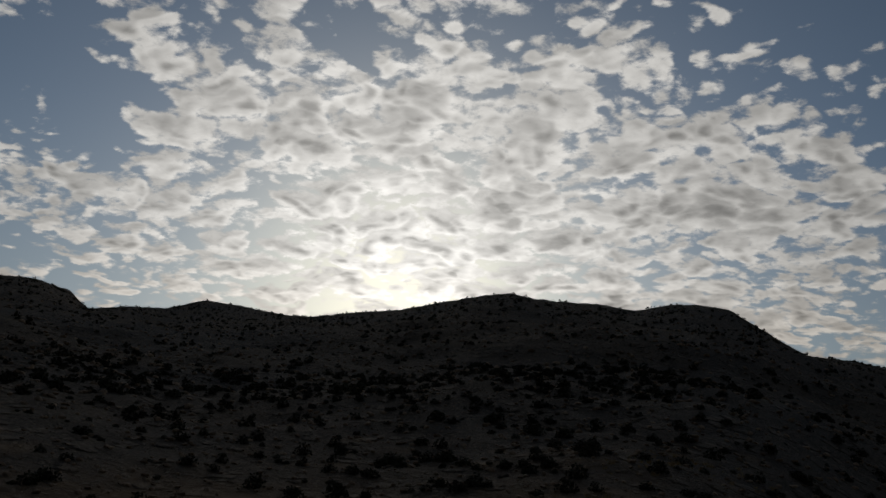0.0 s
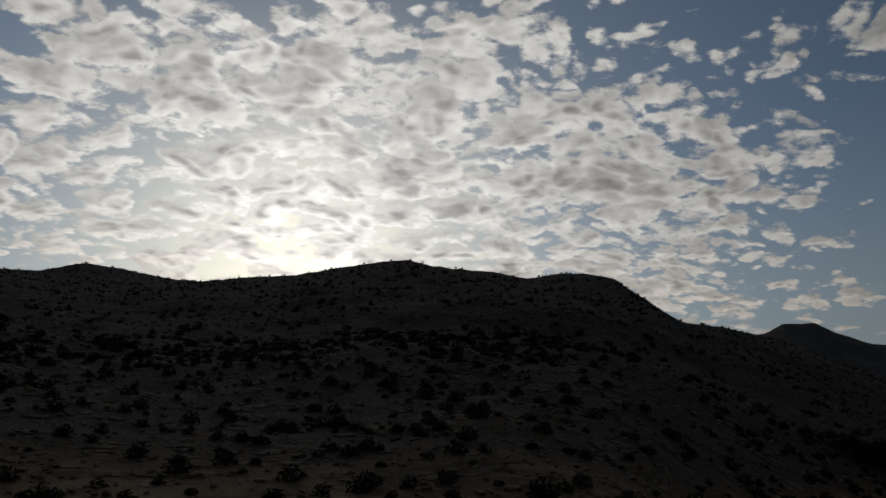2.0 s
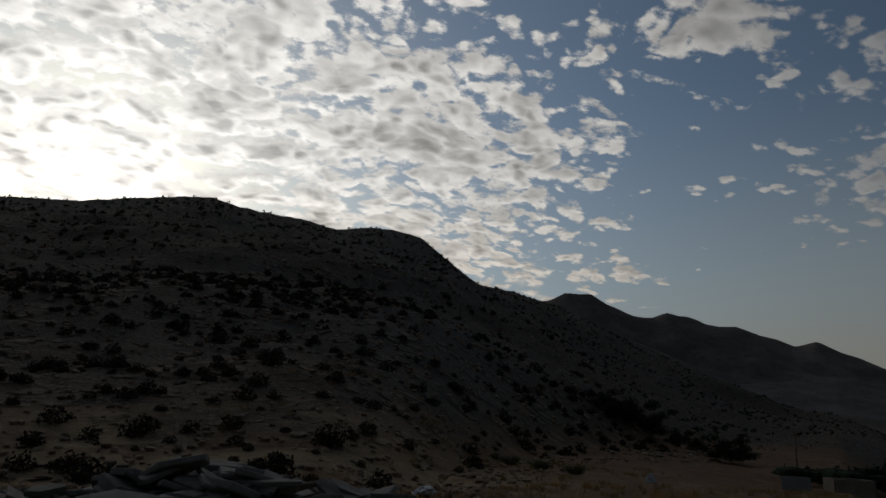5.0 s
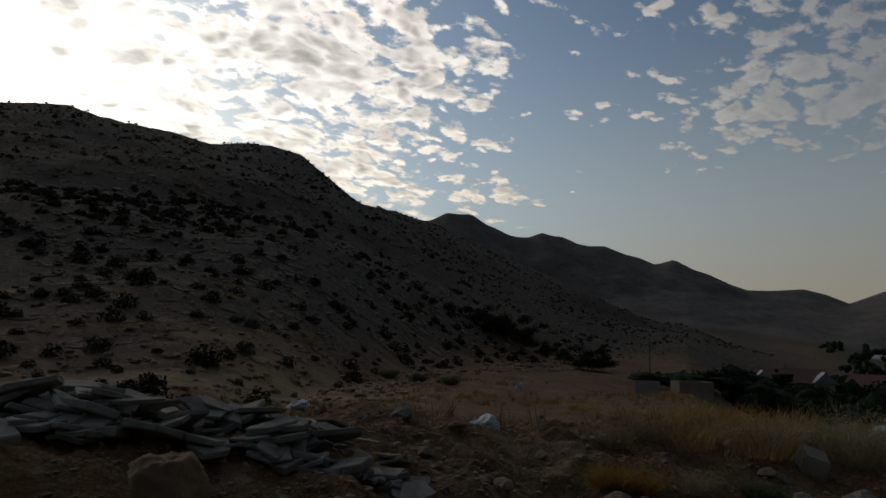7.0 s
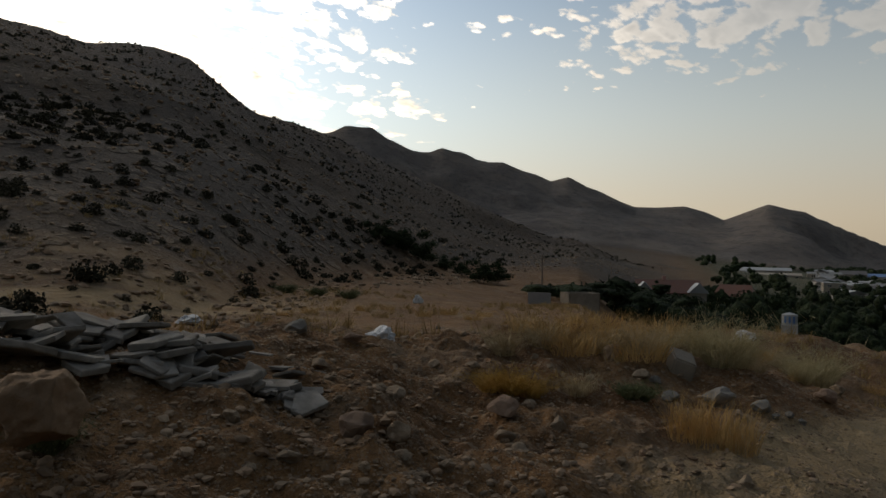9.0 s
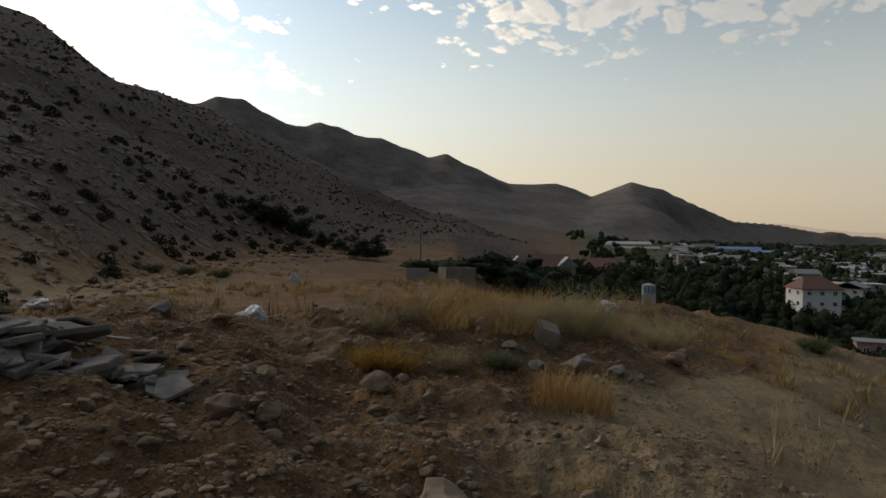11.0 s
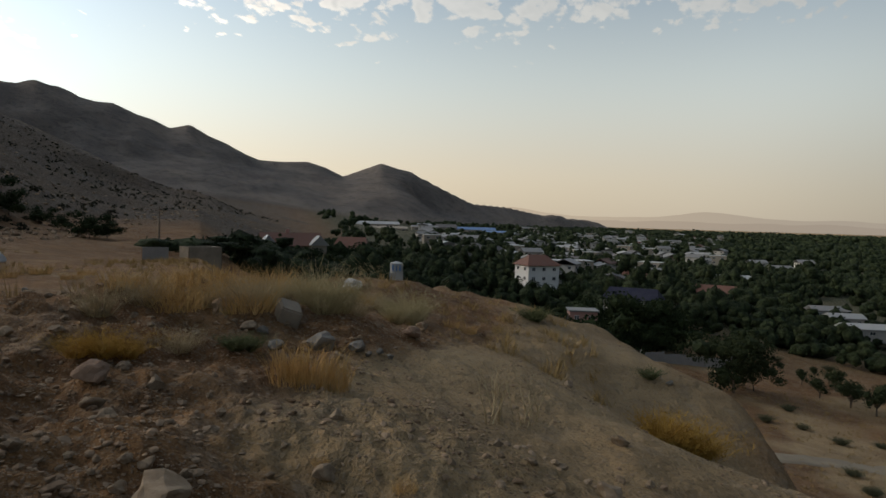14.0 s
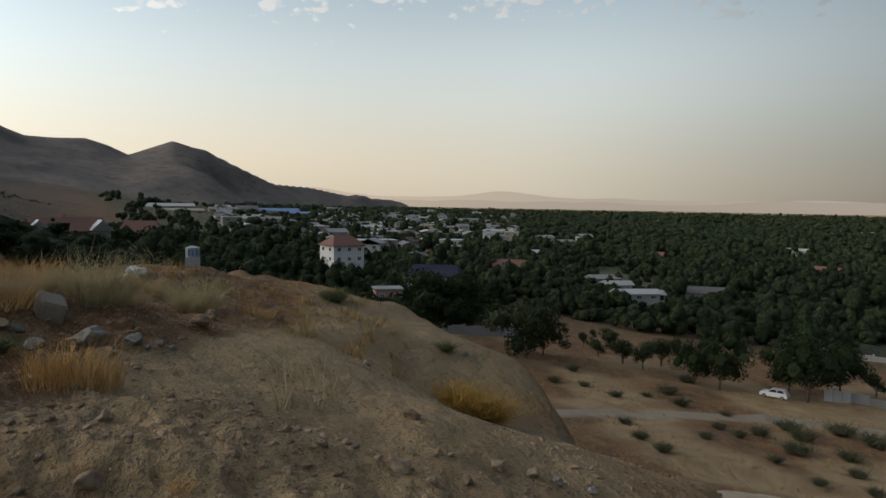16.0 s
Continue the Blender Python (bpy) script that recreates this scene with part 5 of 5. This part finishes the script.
for i in range(4000):
    if len(spots) > 230:
        break
    b, r = rnd.uniform(73, 97), math.exp(rnd.uniform(math.log(230), math.log(1150)))
    if b < 80 and r < 300 + (80 - b) * 10 or b > 92 and r < 420:
        continue
    x, y = spot(b, r)
    if any(math.hypot(x - u, y - v) < 14 + 0.010 * r for u, v in spots) or (abs(b - 77) < 3.5 and r > 560) or land(np.array([x]), np.array([y]), True)[2][0] > 0.1 or height(x, y) > 1.6 - 0.011 * r:
        continue
    spots.append((x, y))
    k = rnd.choices(range(7), (5, 5, 2, 2, 2, 1, 4))[0]
    copy_thing(kinds[k], pose(x, y, height(x, y) + 0.3, 0, 0, facing(b) + rnd.choice((0, 90)) + rnd.uniform(-25, 25)))
for b, e, k in [(120.4, -5.0, 5), (118.2, -3.4, 6), (123.5, -1.9, 0), (124.2, -2.1, 3), (122.8, -1.8, 6), (101.0, -3.4, 0), (102.6, -3.2, 3), (97.6, -4.6, 6), (108.0, -4.4, 5),
                (99.4, -3.0, 0), (117.0, -1.6, 0), (96.6, -5.9, 5), (112.0, -7.4, 4)]:
    x, y = meet(b, e)
    copy_thing(kinds[k], pose(x, y, height(x, y) + 0.2, 0, 0, facing(b) + rnd.uniform(-30, 30)))
# the long pale-roofed sheds in the orchard
for b, e, w in ((104.2, -7.0, 9), (105.3, -7.5, 8), (106.8, -8.2, 12), (108.0, -8.2, 6)):
    x, y = meet(b, e)
    ob = house("shed", x, y, w, 5, 2.2, facing(b) + 24, GREY_WALL, PALE_ROOF if b > 105 else GREY_ROOF, 0.9, "long low orchard shed with a pale sheet roof", 1, 0, height(x, y) + 2.4, 3, "orchard sheds")
    ob["category"] = "shed"
for k in kinds:
    drop(k)


# ---- walls, poles, road and car on the slope ----
def long_wall(points, tall, label, posts=True):
    ob = base("boundary_wall", points[0][0], points[0][1], label=label, category="wall")
    o = ob.matrix_basis.translation
    for (ax, ay), (bx, by) in zip(points, points[1:]):
        n = max(1, int(math.hypot(bx - ax, by - ay) / 3.2))
        for i in range(n):
            x0, y0 = ax + (bx - ax) * i / n, ay + (by - ay) * i / n
            x1, y1 = ax + (bx - ax) * (i + 1) / n, ay + (by - ay) * (i + 1) / n
            z = min(height(x0, y0), height(x1, y1))
            turn = math.degrees(math.atan2(y1 - y0, x1 - x0))
            part("panel", block((math.hypot(x1 - x0, y1 - y0) - 0.1, 0.2, tall + 0.8), ((x0 + x1) / 2 - o.x, (y0 + y1) / 2 - o.y, z - o.z + tall / 2 - 0.4), turn, 0.02), GREY_WALL, ob)
            if posts:
                part("post", block((0.35, 0.35, tall + 1.3), (x0 - o.x, y0 - o.y, z - o.z + tall / 2 - 0.15), turn, 0.03), GREY_WALL, ob)
    return ob


long_wall([spot(91.2, 126), spot(94.5, 130), spot(97.4, 136), spot(98.2, 146)], 1.9, "grey concrete block wall with posts at the orchard edge")
long_wall([spot(50.9, 42), spot(52.9, 42)], 0.7, "low grey block wall in dry grass", False)
long_wall([meet(121.2, -13.6), meet(125.5, -13.8)], 1.5, "grey block wall beside the dirt road")
long_wall([meet(119.6, -10.3), meet(124.8, -10.6)], 1.3, "low grey wall at the edge of the woods")

x, y = spot(55.2, 45)
hut = base("hut", x, y, None, facing(55) + 20, "small roofless grey block hut in dry grass", "hut")
for sx, sy, w, d in ((0, -0.8, 1.9, 0.18), (0, 0.8, 1.9, 0.18), (-0.95, 0, 0.18, 1.6), (0.95, 0, 0.18, 1.6)):
    part("wall", block((w, d, 1.5), (sx, sy, -0.05), bevel=0.02), CONCRETE, hut)

WOOD = stone_like("weathered_wood", ((0.16, 0.12, 0.09), (0.22, 0.17, 0.13), (0.10, 0.08, 0.06)), 10, 0.9, 0.4)


def pole(b, distance, tall):
    x, y = spot(b, distance)
    ob = base("utility_pole", x, y, label="bare wooden utility pole with a short crossarm", category="pole", group="poles")
    part("post", rod(bmesh.new(), (0, 0, -0.5), (0, 0, tall), 0.07, 0.05, 8), WOOD, ob)
    part("crossarm", block((0.9, 0.08, 0.08), (0, 0, tall - 0.3)), WOOD, ob)



pole(52.2, 62, 2.8)
pole(86.0, 260, 7.0)
pole(78.5, 330, 7.0)
pole(93.0, 420, 8.0)


def dirt_road(points, width, name):
    """A track laid just above the slope through the points."""
    pts = []
    for a, b in zip(points, points[1:]):
        n = max(2, int(math.hypot(b[0] - a[0], b[1] - a[1]) / 0.8))
        pts += [(a[0] + (b[0] - a[0]) * i / n, a[1] + (b[1] - a[1]) * i / n) for i in range(n)]
    pts.append(points[-1])
    bm = bmesh.new()
    rows = []
    for i, (x, y) in enumerate(pts):
        u, v = pts[max(i - 2, 0)], pts[min(i + 2, len(pts) - 1)]
        d = Vector((v[0] - u[0], v[1] - u[1])).normalized()
        row = []
        for k in range(9):
            s = (k / 8 - 0.5) * width * (1 + 0.12 * noise.noise(Vector((x * 0.3, y * 0.3, k))))
            px, py = x - d.y * s, y + d.x * s
            row.append(bm.verts.new((px, py, height(px, py) + (0.10 if 0 < k < 8 else -0.15))))
        rows.append(row)
    for a, b in zip(rows, rows[1:]):
        for k in range(8):
            f = bm.faces.new((a[k], b[k], b[k + 1], a[k + 1]))
            f.smooth = True
    bmesh.ops.recalc_face_normals(bm, faces=bm.faces)
    if sum(f.normal.z for f in bm.faces) < 0:
        bmesh.ops.reverse_faces(bm, faces=bm.faces)
    ob = part(name, bm, stone_like("road_dust", ((0.36, 0.29, 0.20), (0.29, 0.23, 0.16), (0.22, 0.17, 0.12)), 1.5, 0.95, 0.3))
    return tagged(ob, "pale dusty dirt track across the dry slope", "road", kind="structure")


dirt_road([meet(99, -16.9), meet(104, -16.6), meet(110, -16.2), meet(117, -15.6), meet(125, -15.4), meet(132, -15.0)], 4.0, "dirt_road")
dirt_road([spot(128, 52), spot(122, 56), spot(117, 58), spot(112, 54)], 2.4, "dirt_track")


def build_car(x, y, turn):
    car = base("car", x, y, None, turn, "small white hatchback car parked on the dirt track", "car")
    body_paint = paint("white_car_paint", (0.78, 0.78, 0.78), 0.25, 0, 0.08, 2.0, 0.6)
    rubber = paint("tyre_rubber", (0.02, 0.02, 0.02), 0.85, 0, 0.2, 8.0)

    def shell(profile, half, pinch, name, mat):
        bm = bmesh.new()
        sides = []
        for s in (-1, 1):
            sides.append([bm.verts.new((px, s * half * (1 - pinch * max(0, pz - 0.8)), pz)) for px, pz in profile])
        bm.faces.new(sides[0])
        bm.faces.new(list(reversed(sides[1])))
        n = len(profile)
        for i in range(n):
            bm.faces.new((sides[0][i], sides[1][i], sides[1][(i + 1) % n], sides[0][(i + 1) % n]))
        bmesh.ops.recalc_face_normals(bm, faces=bm.faces)
        bmesh.ops.bevel(bm, geom=list(bm.edges), offset=0.05, segments=2, affect="EDGES")
        return part(name, bm, mat, car)
    shell([(-1.95, 0.28), (1.95, 0.28), (2.02, 0.55), (1.85, 0.80), (1.05, 0.94), (-1.75, 0.98), (-2.0, 0.7)], 0.82, 0.1, "body", body_paint)
    shell([(1.0, 0.93), (0.35, 1.42), (-1.35, 1.46), (-1.85, 0.96)], 0.78, 0.25, "cabin", body_paint)
    for s in (-1, 1):
        for x0, x1 in ((-1.45, -0.55), (-0.45, 0.42)):
            bm = bmesh.new()
            v = [bm.verts.new(p) for p in ((x0, s * 0.765, 1.0), (x1 + (0.3 if x1 > 0 else 0), s * 0.765, 1.0), (x1 - (0.12 if x1 > 0 else 0), s * 0.70, 1.36), (x0 + 0.1, s * 0.70, 1.38))]
            bm.faces.new(v)
            bmesh.ops.solidify(bm, geom=bm.faces[:], thickness=0.03)
            part("side_window", bm, GLASS, car)
        for wx in (-1.25, 1.25):
            bm = bmesh.new()
            bmesh.ops.create_cone(bm, cap_ends=True, segments=20, radius1=0.3, radius2=0.3, depth=0.2, matrix=pose(wx, s * 0.76, 0.3, 90, 0, 0))
            wheel = part("wheel", bm, rubber, car)
            bm = bmesh.new()
            bmesh.ops.create_cone(bm, cap_ends=True, segments=16, radius1=0.18, radius2=0.18, depth=0.02, matrix=pose(wx, s * 0.87, 0.3, 90, 0, 0))
            part("rim", bm, STEEL, wheel)
        part("headlight", block((0.12, 0.3, 0.14), (1.95, s * 0.58, 0.68), bevel=0.03), GLASS, car)
        part("tail_light", block((0.08, 0.18, 0.3), (-1.96, s * 0.66, 0.85), bevel=0.02), paint("red_lamp", (0.4, 0.02, 0.02), 0.3), car)
    part("windscreen", block((0.03, 1.2, 0.52), (0.72, 0, 1.18)), GLASS, car).matrix_basis = Matrix.Identity(4)


x, y = meet(117.3, -14.0)
build_car(x, y, facing(117.3) + 165)
x, y = meet(121.4, -13.7)
screen = base("metal_gate", x, y, None, facing(121) + 10, "pale sheet-metal gate panel in the wall beside the road", "gate")
for k in range(3):
    part("panel", block((1.1, 0.06, 1.7), (-1.2 + 1.2 * k, -0.3, 0.85), bevel=0.01), PALE_ROOF, screen)


# ---- the far distance ----
def build_distance():
    """Pale hazy hills and plain beyond the valley, too far to shift, in two rows."""
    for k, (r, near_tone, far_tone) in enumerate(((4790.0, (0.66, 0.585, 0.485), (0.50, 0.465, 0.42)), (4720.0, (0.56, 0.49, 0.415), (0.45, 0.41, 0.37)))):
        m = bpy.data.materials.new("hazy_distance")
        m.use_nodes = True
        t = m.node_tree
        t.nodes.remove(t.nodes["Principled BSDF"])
        # haze put in as emission, a little brighter on the sunward side
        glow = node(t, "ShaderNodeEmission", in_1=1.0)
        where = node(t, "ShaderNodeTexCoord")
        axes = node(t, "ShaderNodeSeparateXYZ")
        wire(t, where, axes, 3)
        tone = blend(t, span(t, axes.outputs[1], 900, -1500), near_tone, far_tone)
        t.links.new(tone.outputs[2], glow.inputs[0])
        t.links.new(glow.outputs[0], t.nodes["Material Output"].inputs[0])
        b = np.arange(68, 134, 0.2)
        up = 0.6 + 0.12 * rough_wave(b / 5, 0 * b, 4, 55) + 0.6 * np.exp(-((b - 80) / 3.5) ** 2) + 0.5 * np.exp(-((b - 96) / 3) ** 2)
        if k:
            up = 0.25 + 0.12 * rough_wave(b / 4, 0 * b, 4, 57) + 0.35 * ease(b, 108, 120)
        x, y = r * np.sin(np.radians(b)), r * np.cos(np.radians(b))
        v = np.concatenate([np.stack([x, y, 0 * x - 90], 1), np.stack([x, y, 1.6 + r * np.tan(np.radians(up))], 1)])
        n = len(b)
        i = np.arange(n - 1)
        f = np.stack([i, i + 1, i + 1 + n, i + n], 1)
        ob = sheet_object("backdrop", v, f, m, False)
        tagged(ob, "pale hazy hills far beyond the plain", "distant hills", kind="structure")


build_distance()
